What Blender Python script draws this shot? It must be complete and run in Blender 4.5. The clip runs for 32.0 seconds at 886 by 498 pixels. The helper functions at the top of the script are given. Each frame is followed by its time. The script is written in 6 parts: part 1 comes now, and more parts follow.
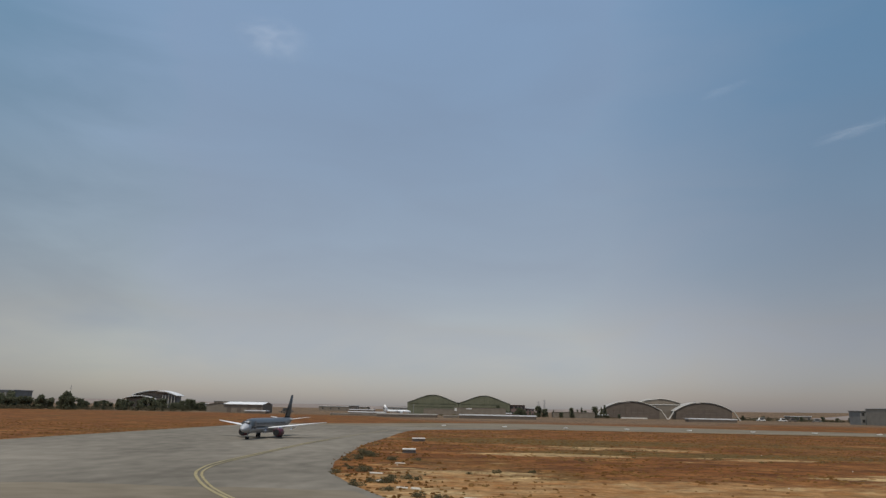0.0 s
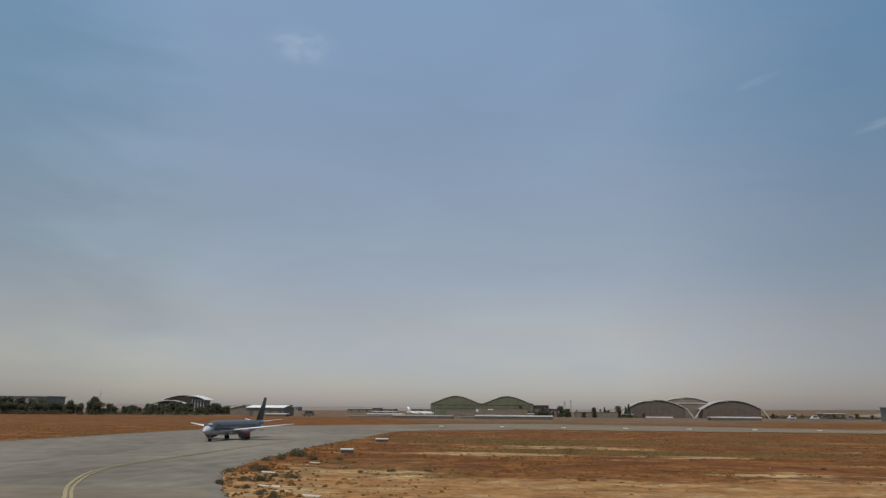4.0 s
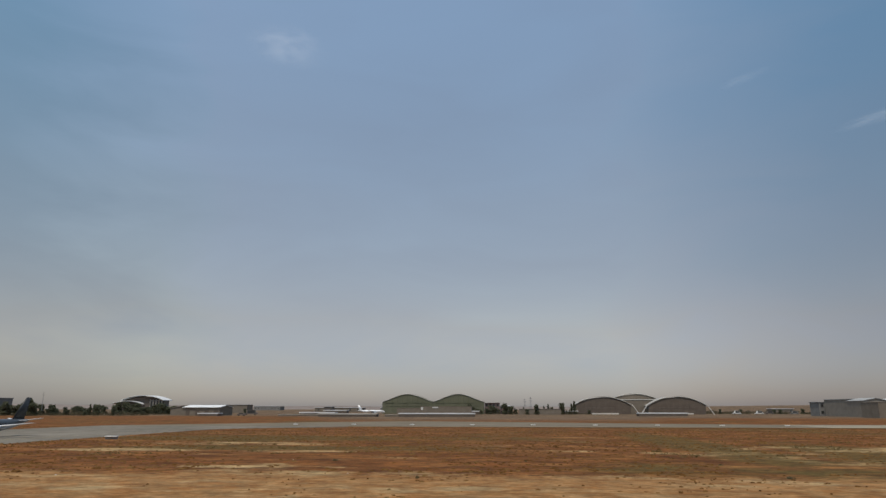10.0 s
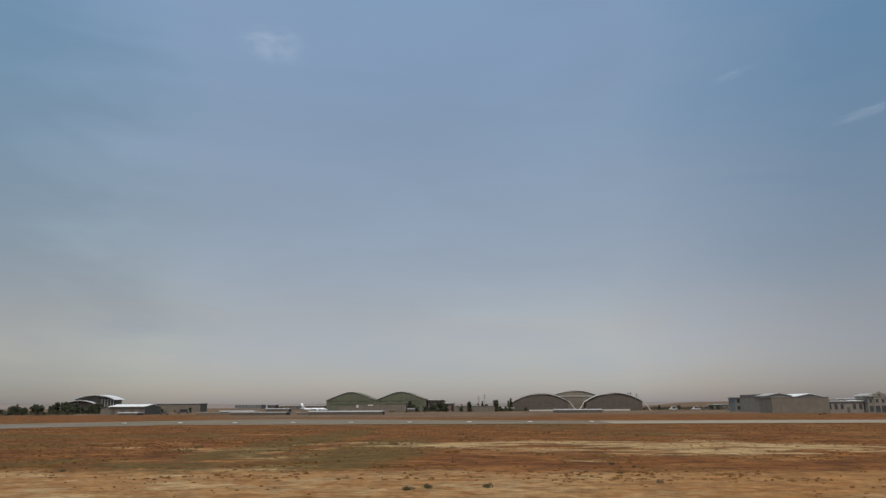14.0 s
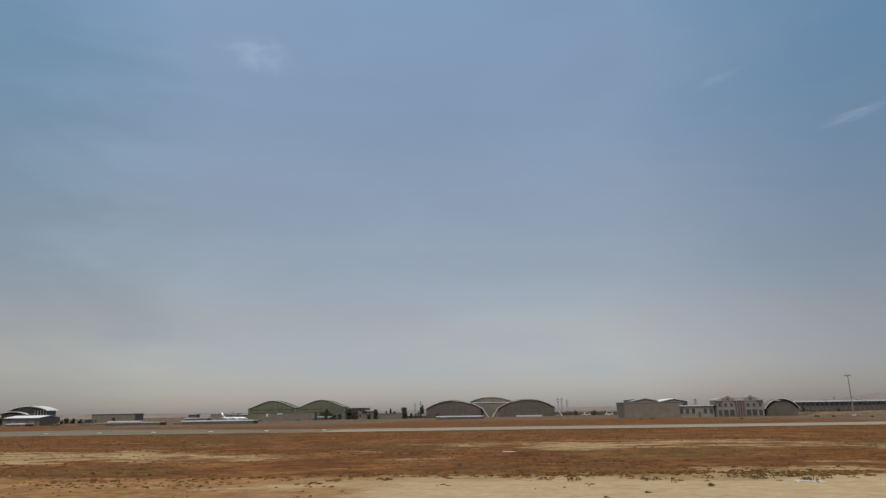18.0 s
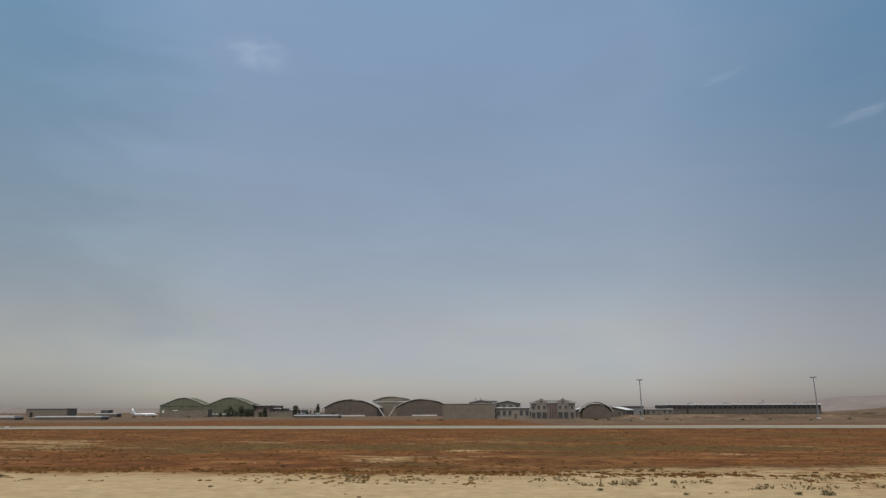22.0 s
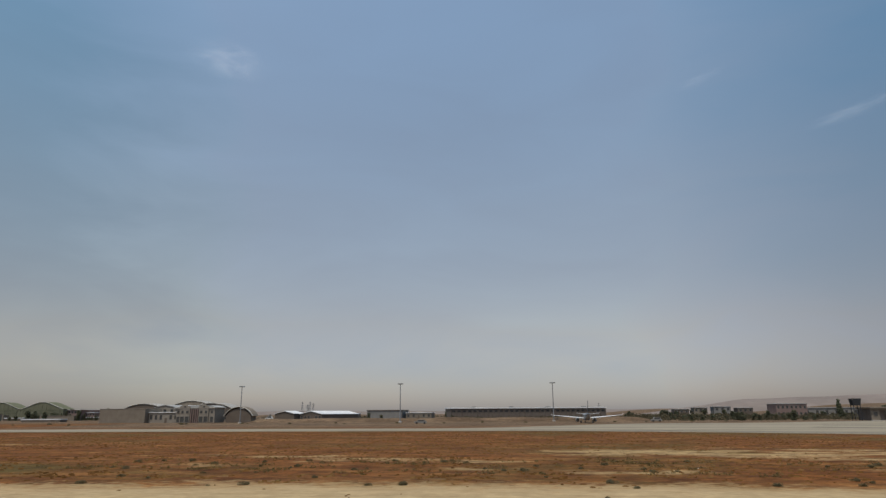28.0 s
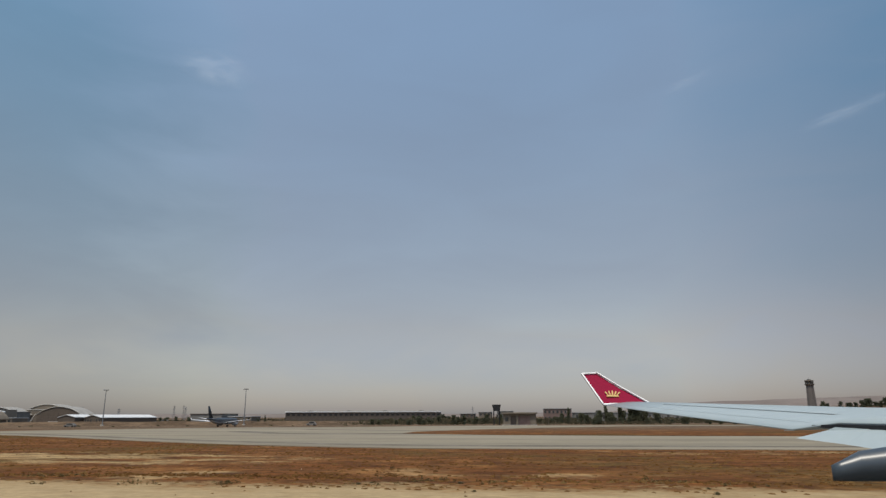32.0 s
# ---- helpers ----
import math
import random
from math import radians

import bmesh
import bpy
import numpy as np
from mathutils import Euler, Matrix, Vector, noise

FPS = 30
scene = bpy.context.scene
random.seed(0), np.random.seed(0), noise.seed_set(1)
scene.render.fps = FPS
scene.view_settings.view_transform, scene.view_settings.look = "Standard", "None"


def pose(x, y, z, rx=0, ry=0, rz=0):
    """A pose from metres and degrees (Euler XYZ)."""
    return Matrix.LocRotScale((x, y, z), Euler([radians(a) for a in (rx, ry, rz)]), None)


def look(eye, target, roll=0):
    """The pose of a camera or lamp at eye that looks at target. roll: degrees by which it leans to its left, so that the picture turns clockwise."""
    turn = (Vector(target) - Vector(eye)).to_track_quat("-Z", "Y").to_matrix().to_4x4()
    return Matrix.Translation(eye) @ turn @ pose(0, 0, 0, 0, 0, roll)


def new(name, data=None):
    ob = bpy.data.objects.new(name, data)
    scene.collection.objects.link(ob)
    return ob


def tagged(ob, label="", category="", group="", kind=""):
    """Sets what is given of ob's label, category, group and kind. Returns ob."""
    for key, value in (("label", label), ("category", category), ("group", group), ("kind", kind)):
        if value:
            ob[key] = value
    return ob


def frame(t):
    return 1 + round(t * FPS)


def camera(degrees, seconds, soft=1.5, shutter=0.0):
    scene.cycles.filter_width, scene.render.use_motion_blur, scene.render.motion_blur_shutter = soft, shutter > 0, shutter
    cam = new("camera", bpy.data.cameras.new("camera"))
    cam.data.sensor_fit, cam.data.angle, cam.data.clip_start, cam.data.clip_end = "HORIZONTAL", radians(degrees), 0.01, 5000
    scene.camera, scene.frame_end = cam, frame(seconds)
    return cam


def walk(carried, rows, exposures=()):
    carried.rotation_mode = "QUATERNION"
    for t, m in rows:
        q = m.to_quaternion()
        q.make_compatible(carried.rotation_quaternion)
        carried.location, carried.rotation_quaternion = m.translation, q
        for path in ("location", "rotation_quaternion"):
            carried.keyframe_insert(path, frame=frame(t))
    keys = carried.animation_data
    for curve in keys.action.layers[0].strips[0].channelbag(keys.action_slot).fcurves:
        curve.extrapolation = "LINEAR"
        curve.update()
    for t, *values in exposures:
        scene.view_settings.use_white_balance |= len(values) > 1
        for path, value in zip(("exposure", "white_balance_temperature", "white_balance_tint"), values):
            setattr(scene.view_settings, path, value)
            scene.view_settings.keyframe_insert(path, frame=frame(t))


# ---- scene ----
# Camera: seconds, metres along the runway, heading, tilt, lean in degrees
EYE = 3.705
cam = camera(67.86, 32.0, soft=1.4)
PATH = [
    (0, 0.270, 2.87, 13.69, 1.14),
    (0.5, 0.980, 3.20, 13.56, 1.14),
    (1, 1.750, 3.62, 13.59, 0.76),
    (1.5, 2.660, 3.94, 13.57, 0.87),
    (2, 3.700, 4.65, 13.58, 0.72),
    (2.5, 4.900, 5.10, 13.68, 0.60),
    (4.5, 10.800, 5.72, 13.84, 0.52),
    (5, 12.740, 5.48, 14.42, 0.38),
    (5.5, 14.930, 5.44, 14.28, 0.64),
    (6, 17.240, 5.68, 14.13, 0.35),
    (6.5, 19.600, 6.07, 14.24, 0.41),
    (7, 21.983, 6.05, 13.91, 0.65),
    (7.5, 24.887, 6.02, 13.70, 0.61),
    (8, 28.063, 5.70, 13.59, 0.57),
    (8.5, 31.497, 5.27, 13.35, 0.16),
    (9, 35.176, 5.41, 13.63, 0.27),
    (9.5, 39.089, 5.18, 13.54, 0.35),
    (10, 43.233, 5.31, 13.63, 0.04),
    (10.5, 47.614, 5.29, 13.57, -0.30),
    (11, 52.241, 5.34, 13.61, -0.38),
    (11.5, 57.125, 5.28, 13.53, -0.43),
    (12, 62.273, 5.73, 13.90, -0.45),
    (12.5, 67.695, 5.45, 14.17, -0.57),
    (13, 73.407, 5.31, 14.46, -0.42),
    (13.5, 79.424, 5.81, 14.33, -0.07),
    (14, 85.759, 5.16, 13.41, -0.33),
    (14.5, 92.419, 4.99, 13.57, -0.85),
    (16.5, 122.395, 5.32, 13.86, -1.01),
    (17, 130.770, 5.37, 13.34, -0.65),
    (17.5, 139.506, 5.43, 13.77, -0.56),
    (18, 148.608, 5.21, 13.93, -0.93),
    (18.5, 158.080, 5.23, 13.72, -0.65),
    (19, 167.933, 5.48, 13.54, -0.36),
    (19.5, 178.171, 5.30, 13.47, -0.72),
    (20, 188.787, 5.06, 12.80, -1.05),
    (20.5, 199.771, 5.62, 13.69, -0.55),
    (21, 211.114, 6.01, 14.05, -0.51),
    (21.5, 222.812, 6.44, 13.71, -0.34),
    (22, 234.857, 6.71, 13.78, -0.25),
    (22.5, 247.242, 6.03, 13.60, -0.81),
    (23, 259.959, 6.72, 13.84, -0.67),
    (23.5, 273.003, 6.43, 13.38, -0.69),
    (24, 286.372, 7.15, 13.73, -0.28),
    (24.5, 300.067, 6.89, 13.67, -0.09),
    (25, 314.092, 7.18, 13.76, -0.05),
    (25.5, 328.451, 7.08, 13.93, -0.60),
    (27.5, 389.392, 7.72, 13.95, -0.37),
    (28, 405.600, 7.63, 13.99, -0.36),
    (28.5, 422.225, 7.52, 13.74, -0.36),
    (29, 439.282, 7.98, 13.90, -0.06),
    (29.5, 456.787, 8.68, 14.07, -0.15),
    (30, 474.753, 9.15, 14.22, -0.09),
    (30.5, 493.193, 9.20, 14.26, -0.41),
    (31, 512.117, 9.37, 14.17, -0.44),
    (31.5, 531.500, 9.21, 14.15, -0.25),
    (32, 551.310, 9.08, 14.23, -0.24),
]
walk(cam, [(t, pose(x, 0, EYE, 90 + tilt, 0, head) @ pose(0, 0, 0, 0, 0, lean)) for t, x, head, tilt, lean in PATH])

# ---- world, sun, exposure ----
world = bpy.data.worlds.new("world")
scene.world = world
world.use_nodes = True
SUN_UP, SUN_AZ = radians(70), radians(160)          # the sun stands high behind the runway, a little towards -x


def build_sky():
    nt = world.node_tree
    nt.nodes.clear()
    out = nt.nodes.new("ShaderNodeOutputWorld")
    bg = nt.nodes.new("ShaderNodeBackground")
    sky = nt.nodes.new("ShaderNodeTexSky")
    sky.sky_type = "NISHITA"
    sky.sun_disc = False
    sky.sun_elevation, sky.sun_rotation = SUN_UP, -SUN_AZ
    sky.altitude, sky.air_density, sky.dust_density, sky.ozone_density = 700, 1.0, 1.6, 1.0
    co = nt.nodes.new("ShaderNodeTexCoord")
    sep = nt.nodes.new("ShaderNodeSeparateXYZ")
    nt.links.new(co.outputs["Generated"], sep.inputs[0])

    def tint(a, b):
        m = nt.nodes.new("ShaderNodeMix")
        m.data_type, m.blend_type = "RGBA", "MULTIPLY"
        m.inputs["Factor"].default_value = 1.0
        nt.links.new(a, m.inputs["A"])
        nt.links.new(b, m.inputs["B"])
        return m.outputs["Result"]

    def ramp(value, stops):
        r = nt.nodes.new("ShaderNodeValToRGB")
        nt.links.new(value, r.inputs[0])
        e = r.color_ramp.elements
        e[0].position, e[0].color = stops[0][0], (*stops[0][1], 1)
        e[1].position, e[1].color = stops[-1][0], (*stops[-1][1], 1)
        for p, c in stops[1:-1]:
            e.new(p).color = (*c, 1)
        r.color_ramp.interpolation = "B_SPLINE" if len(stops) > 8 else "LINEAR"
        return r.outputs[0]

    # the dust layer's upper edge lies in uneven, level veils
    flat = nt.nodes.new("ShaderNodeMapping")
    flat.inputs["Scale"].default_value = (1, 1, 3.2)
    nt.links.new(co.outputs["Generated"], flat.inputs[0])
    veil = nt.nodes.new("ShaderNodeTexNoise")
    veil.inputs["Scale"].default_value, veil.inputs["Detail"].default_value, veil.inputs["Distortion"].default_value = 3.4, 5, 0.5
    nt.links.new(flat.outputs[0], veil.inputs["Vector"])
    lift = nt.nodes.new("ShaderNodeMath")
    lift.operation = "MULTIPLY_ADD"
    nt.links.new(veil.outputs["Fac"], lift.inputs[0])
    lift.inputs[1].default_value = 0.11
    down = nt.nodes.new("ShaderNodeMath")
    down.operation = "SUBTRACT"
    nt.links.new(sep.outputs["Z"], down.inputs[0])
    down.inputs[1].default_value = 0.055
    nt.links.new(down.outputs[0], lift.inputs[2])
    # dusty air: greyer and warmer towards the horizon
    col = tint(sky.outputs[0], ramp(lift.outputs[0], SKY_DUST))
    # a lens's darkening towards both sides, painted into the sky colour
    # across the view: palest over the airfield's middle, a deeper blue to both sides, more so higher up
    side = nt.nodes.new("ShaderNodeVectorMath")
    side.operation = "DOT_PRODUCT"
    nt.links.new(co.outputs["Generated"], side.inputs[0])
    side.inputs[1].default_value = (math.cos(radians(5.8)) / 2, math.sin(radians(5.8)) / 2, 0)
    half = nt.nodes.new("ShaderNodeMath")
    nt.links.new(side.outputs["Value"], half.inputs[0])
    torn = nt.nodes.new("ShaderNodeMath")          # the pale middle fades out unevenly
    torn.operation = "MULTIPLY_ADD"
    nt.links.new(veil.outputs["Fac"], torn.inputs[0])
    torn.inputs[1].default_value, torn.inputs[2].default_value = 0.13, 0.5 - 0.065
    nt.links.new(torn.outputs[0], half.inputs[1])
    up = nt.nodes.new("ShaderNodeMapRange")
    nt.links.new(sep.outputs["Z"], up.inputs["Value"])
    up.inputs["From Min"].default_value, up.inputs["From Max"].default_value = 0.10, 0.52
    both = nt.nodes.new("ShaderNodeMix")
    both.data_type = "RGBA"
    nt.links.new(up.outputs[0], both.inputs["Factor"])
    nt.links.new(ramp(half.outputs[0], [(0.5 + u / 2, c) for u, c in SIDE_LOW]), both.inputs["A"])
    nt.links.new(ramp(half.outputs[0], [(0.5 + u / 2, c) for u, c in SIDE_HIGH]), both.inputs["B"])
    col = tint(col, both.outputs["Result"])
    nt.links.new(col, bg.inputs[0])
    bg.inputs[1].default_value = SKY_POWER
    nt.links.new(bg.outputs[0], out.inputs[0])


SKY_POWER = 0.15
SKY_DUST = [(0.0, (0.546, 0.515, 0.59)), (0.05, (0.616, 0.536, 0.551)), (0.12, (0.808, 0.62, 0.522)), (0.2, (0.92, 0.731, 0.6)), (0.3, (1.087, 0.897, 0.726)), (0.62, (1.469, 1.397, 1.179))]
SIDE_LOW = [(-0.9, (0.8, 0.8, 0.8)), (-0.52, (0.87, 0.86, 0.84)), (-0.4, (0.993, 0.998, 0.949)), (-0.2, (1.118, 1.123, 1.051)), (0.0, (1.139, 1.144, 1.051)), (0.17, (1.129, 1.102, 1.056)), (0.3, (0.99, 0.978, 0.982)), (0.44, (0.85, 0.84, 0.865)), (0.56, (0.71, 0.71, 0.745)), (0.9, (0.68, 0.69, 0.71))]
SIDE_HIGH = [(-0.9, (0.6, 0.79, 0.82)), (-0.52, (0.63, 0.81, 0.83)), (-0.42, (0.82, 0.9, 0.92)), (-0.3, (1.06, 1.071, 1.066)), (-0.15, (1.176, 1.15, 1.118)), (0.03, (1.213, 1.181, 1.144)), (0.2, (1.09, 1.08, 1.062)), (0.34, (0.89, 0.94, 0.955)), (0.52, (0.53, 0.74, 0.82)), (0.9, (0.5, 0.71, 0.8))]
build_sky()
sun = new("sun", bpy.data.lights.new("sun", "SUN"))
sun.data.energy, sun.data.angle, sun.data.color = 2.6, radians(0.6), (1.0, 0.93, 0.82)
sun.matrix_world = look((0, 0, 60), (60 * math.cos(SUN_UP) * math.sin(SUN_AZ), -60 * math.cos(SUN_UP) * math.cos(SUN_AZ), 60 - 60 * math.sin(SUN_UP)))

# ---- materials ----
def mat(name, dark, light, rough=0.8, scale=3.0, fine=40.0, bump=0.15, metal=0.0, stretch=(1, 1, 1), vary=0.0, spec=0.3):
    """Two colours mixed by noise at two scales, with fine relief."""
    m = bpy.data.materials.new(name)
    m.use_nodes = True
    nt = m.node_tree
    b = nt.nodes["Principled BSDF"]
    co = nt.nodes.new("ShaderNodeTexCoord")
    mp = nt.nodes.new("ShaderNodeMapping")
    mp.inputs["Scale"].default_value = stretch
    nt.links.new(co.outputs["Object"], mp.inputs[0])
    n1, n2 = nt.nodes.new("ShaderNodeTexNoise"), nt.nodes.new("ShaderNodeTexNoise")
    for n, s, d in ((n1, scale, 4), (n2, fine, 3)):
        n.inputs["Scale"].default_value, n.inputs["Detail"].default_value = s, d
        nt.links.new(mp.outputs[0], n.inputs["Vector"])
    mean = nt.nodes.new("ShaderNodeMath")
    mean.operation = "MULTIPLY_ADD"
    nt.links.new(n2.outputs["Fac"], mean.inputs[0])
    mean.inputs[1].default_value = 0.4
    half = nt.nodes.new("ShaderNodeMath")
    half.operation = "MULTIPLY"
    nt.links.new(n1.outputs["Fac"], half.inputs[0])
    half.inputs[1].default_value = 0.6
    nt.links.new(half.outputs[0], mean.inputs[2])
    last = mean
    if vary:
        info = nt.nodes.new("ShaderNodeObjectInfo")
        last = nt.nodes.new("ShaderNodeMath")
        last.operation = "MULTIPLY_ADD"
        nt.links.new(info.outputs["Random"], last.inputs[0])
        last.inputs[1].default_value = vary
        nt.links.new(mean.outputs[0], last.inputs[2])
    ramp = nt.nodes.new("ShaderNodeValToRGB")
    e = ramp.color_ramp.elements
    e[0].position, e[0].color = 0.32, (*dark, 1)
    e[1].position, e[1].color = 0.68, (*light, 1)
    nt.links.new(last.outputs[0], ramp.inputs[0])
    nt.links.new(ramp.outputs[0], b.inputs["Base Color"])
    b.inputs["Roughness"].default_value, b.inputs["Metallic"].default_value = rough, metal
    b.inputs["Specular IOR Level"].default_value = spec
    if bump:
        bp = nt.nodes.new("ShaderNodeBump")
        bp.inputs["Strength"].default_value, bp.inputs["Distance"].default_value = bump, 0.05
        nt.links.new(n2.outputs["Fac"], bp.inputs["Height"])
        nt.links.new(bp.outputs[0], b.inputs["Normal"])
    return m


def ground_mat():
    """Pale sandy verge beside the runway, rust-brown dry grass with sandy scrapes and dull green patches beyond it."""
    m = bpy.data.materials.new("dry_ground")
    m.use_nodes = True
    nt = m.node_tree
    b = nt.nodes["Principled BSDF"]
    b.inputs["Roughness"].default_value, b.inputs["Specular IOR Level"].default_value = 0.95, 0.1
    geo = nt.nodes.new("ShaderNodeNewGeometry")
    sep = nt.nodes.new("ShaderNodeSeparateXYZ")
    nt.links.new(geo.outputs["Position"], sep.inputs[0])

    def noise_at(scale, detail=5, stretch=(1, 1, 1), rough=0.55):
        mp = nt.nodes.new("ShaderNodeMapping")
        mp.inputs["Scale"].default_value = stretch
        nt.links.new(geo.outputs["Position"], mp.inputs[0])
        n = nt.nodes.new("ShaderNodeTexNoise")
        n.inputs["Scale"].default_value, n.inputs["Detail"].default_value, n.inputs["Roughness"].default_value = scale, detail, rough
        nt.links.new(mp.outputs[0], n.inputs["Vector"])
        return n.outputs["Fac"]

    def span(v, a, b_, lo=0.0, hi=1.0):
        r = nt.nodes.new("ShaderNodeMapRange")
        r.interpolation_type = "SMOOTHSTEP"
        nt.links.new(v, r.inputs["Value"])
        for k, x in (("From Min", a), ("From Max", b_), ("To Min", lo), ("To Max", hi)):
            r.inputs[k].default_value = x
        return r.outputs[0]

    def op(kind, a, c):
        o = nt.nodes.new("ShaderNodeMath")
        o.operation = kind
        for i, v in enumerate((a, c)):
            if isinstance(v, (int, float)):
                o.inputs[i].default_value = v
            else:
                nt.links.new(v, o.inputs[i])
        return o.outputs[0]

    def mix(f, a, c):
        o = nt.nodes.new("ShaderNodeMix")
        o.data_type = "RGBA"
        for k, v in (("Factor", f), ("A", a), ("B", c)):
            if isinstance(v, (tuple, float)):
                o.inputs[k].default_value = (*v, 1) if isinstance(v, tuple) else v
            else:
                nt.links.new(v, o.inputs[k])
        return o.outputs["Result"]

    x, y = sep.outputs["X"], op("ABSOLUTE", sep.outputs["Y"], 0.0)
    fine, mid, wide = noise_at(1.6, 6, (0.8, 1, 1), 0.62), noise_at(0.26, 6, (0.7, 1, 1), 0.62), noise_at(0.035, 5)
    torn = noise_at(0.9, 7, (0.5, 1, 1), 0.70)
    streak = noise_at(0.085, 7, (0.6, 0.9, 1), 0.6)
    streak2 = noise_at(0.2, 7, (0.55, 1, 1), 0.66)
    xw = op("ADD", x, op("MULTIPLY", op("SUBTRACT", wide, 0.5), 70.0))     # x with wavering bounds
    soil = mix(span(mid, 0.3, 0.7), SOIL_DARK, SOIL_RUST)
    soil = mix(span(streak2, 0.45, 0.72), soil, SOIL_LIGHT)
    soil = mix(op("MULTIPLY", span(wide, 0.5, 0.66), span(mid, 0.35, 0.6)), soil, GREENISH)
    # sandy scrapes, longer along the runway
    scrape = op("MULTIPLY", span(streak, 0.57, 0.64), span(streak2, 0.36, 0.56))
    soil = mix(op("MULTIPLY", scrape, span(y, 105, 60, 0.05, 0.8)), soil, SAND_PATCH)
    def patches(spots, lo, hi):
        """Ragged oval patches at (x, y, half length, half width)."""
        total = None
        for cx, cy, rx, ry in spots:
            a, c = op("DIVIDE", op("SUBTRACT", x, cx), rx), op("DIVIDE", op("SUBTRACT", y, cy), ry)
            d = op("ADD", op("MULTIPLY", a, a), op("MULTIPLY", c, c))
            d = op("ADD", d, op("MULTIPLY", op("SUBTRACT", streak2, 0.5), 3.2))
            f = span(op("ADD", d, op("MULTIPLY", op("SUBTRACT", fine, 0.5), 3.4)), hi, lo)
            total = f if total is None else op("MAXIMUM", total, f)
        return total

    soil = mix(op("MULTIPLY", patches(GREEN_SPOTS, 0.5, 1.5), 0.8), soil, GREENISH)
    broken = op("MULTIPLY", span(noise_at(0.22, 7, (0.42, 1.15, 1), 0.66), 0.45, 0.54), span(torn, 0.36, 0.52, 0.35, 1.0))
    soil = mix(op("MULTIPLY", op("MULTIPLY", patches(SAND_SPOTS, 0.9, 1.6), broken), 0.9), soil, SAND_PATCH)
    # sandy verge, its outer edge ragged
    edge = op("ADD", y, op("MULTIPLY", op("SUBTRACT", streak2, 0.5), 13.0))
    edge = op("ADD", edge, op("MULTIPLY", op("SUBTRACT", fine, 0.5), 9.0))
    edge = op("ADD", edge, span(x, 150, 20, 0.0, 2.0))
    edge = op("ADD", edge, op("ADD", op("MULTIPLY", span(x, 292, 300, 0.0, 8.0), span(x, 400, 360, 0.45, 1.0)), op("MULTIPLY", span(x, 225, 262, 0.0, -7.0), span(x, 300, 290))))
    sandf = span(edge, 43.2, 40.4)
    sand = mix(span(fine, 0.3, 0.7), SAND_A, SAND_B)
    sand = mix(op("MULTIPLY", span(noise_at(1.1, 6, (0.8, 1, 1), 0.7), 0.46, 0.60), 0.5), sand, SOIL_LIGHT)
    xs = op("ADD", x, op("MULTIPLY", op("SUBTRACT", streak2, 0.5), 30.0))
    clean = op("SUBTRACT", op("SUBTRACT", 1.0, span(xs, 143, 128)), op("MULTIPLY", span(xw, 245, 275), span(xw, 385, 340)))
    sand = mix(op("MULTIPLY", clean, span(edge, 41.0, 37.5)), sand, mix(span(fine, 0.3, 0.7), SAND_C, SAND_PALE))
    # dry growth and darker earth lying over the sand in small ragged strips
    sand = mix(op("MULTIPLY", op("MULTIPLY", span(torn, 0.51, 0.555), span(mid, 0.36, 0.52)), op("SUBTRACT", 0.85, op("MULTIPLY", clean, 0.72))), sand, SOIL_RUST)
    sand = mix(op("MULTIPLY", span(torn, 0.40, 0.30), 0.6), sand, SAND_PALE)
    thin = op("MULTIPLY", span(x, 140, 60, 0.0, 0.7), span(mid, 0.33, 0.52))
    sand = mix(thin, sand, SOIL_LIGHT)
    turf = op("MULTIPLY", op("MULTIPLY", span(xw, 82, 108), span(xs, 145, 130)), span(streak2, 0.66, 0.52))
    sand = mix(op("MULTIPLY", turf, 0.8), sand, SOIL_LIGHT)
    col = mix(sandf, soil, sand)
    # fields behind the parallel taxiway: duller
    col = mix(span(op("ADD", op("ADD", y, op("SUBTRACT", span(x, -60, -10, 0.0, 110.0), span(x, 85, 112, 0.0, 60.0))), span(x, 222, 246, 0.0, 110.0)), 300, 385), col, mix(span(streak, 0.4, 0.65), FAR_A, FAR_B))
    grain, clod = noise_at(2.6, 5, (0.8, 1, 1), 0.72), noise_at(0.7, 6, (0.7, 1, 1), 0.72)
    shade = op("MULTIPLY", span(grain, 0.28, 0.72, 0.68, 1.32), span(clod, 0.30, 0.70, 0.58, 1.42))
    calm = op("MULTIPLY", sandf, op("ADD", 0.25, op("MULTIPLY", clean, 0.5)))
    shade = op("ADD", op("MULTIPLY", shade, op("SUBTRACT", 1.0, calm)), calm)
    m_ = nt.nodes.new("ShaderNodeMix")
    m_.data_type, m_.blend_type = "RGBA", "MULTIPLY"
    m_.inputs["Factor"].default_value = 1.0
    g_ = nt.nodes.new("ShaderNodeCombineColor")
    for i in range(3):
        nt.links.new(shade, g_.inputs[i])
    nt.links.new(col, m_.inputs["A"])
    nt.links.new(g_.outputs[0], m_.inputs["B"])
    col = m_.outputs["Result"]
    nt.links.new(col, b.inputs["Base Color"])
    bp = nt.nodes.new("ShaderNodeBump")
    bp.inputs["Strength"].default_value, bp.inputs["Distance"].default_value = 0.5, 0.12
    nt.links.new(fine, bp.inputs["Height"])
    nt.links.new(bp.outputs[0], b.inputs["Normal"])
    return m


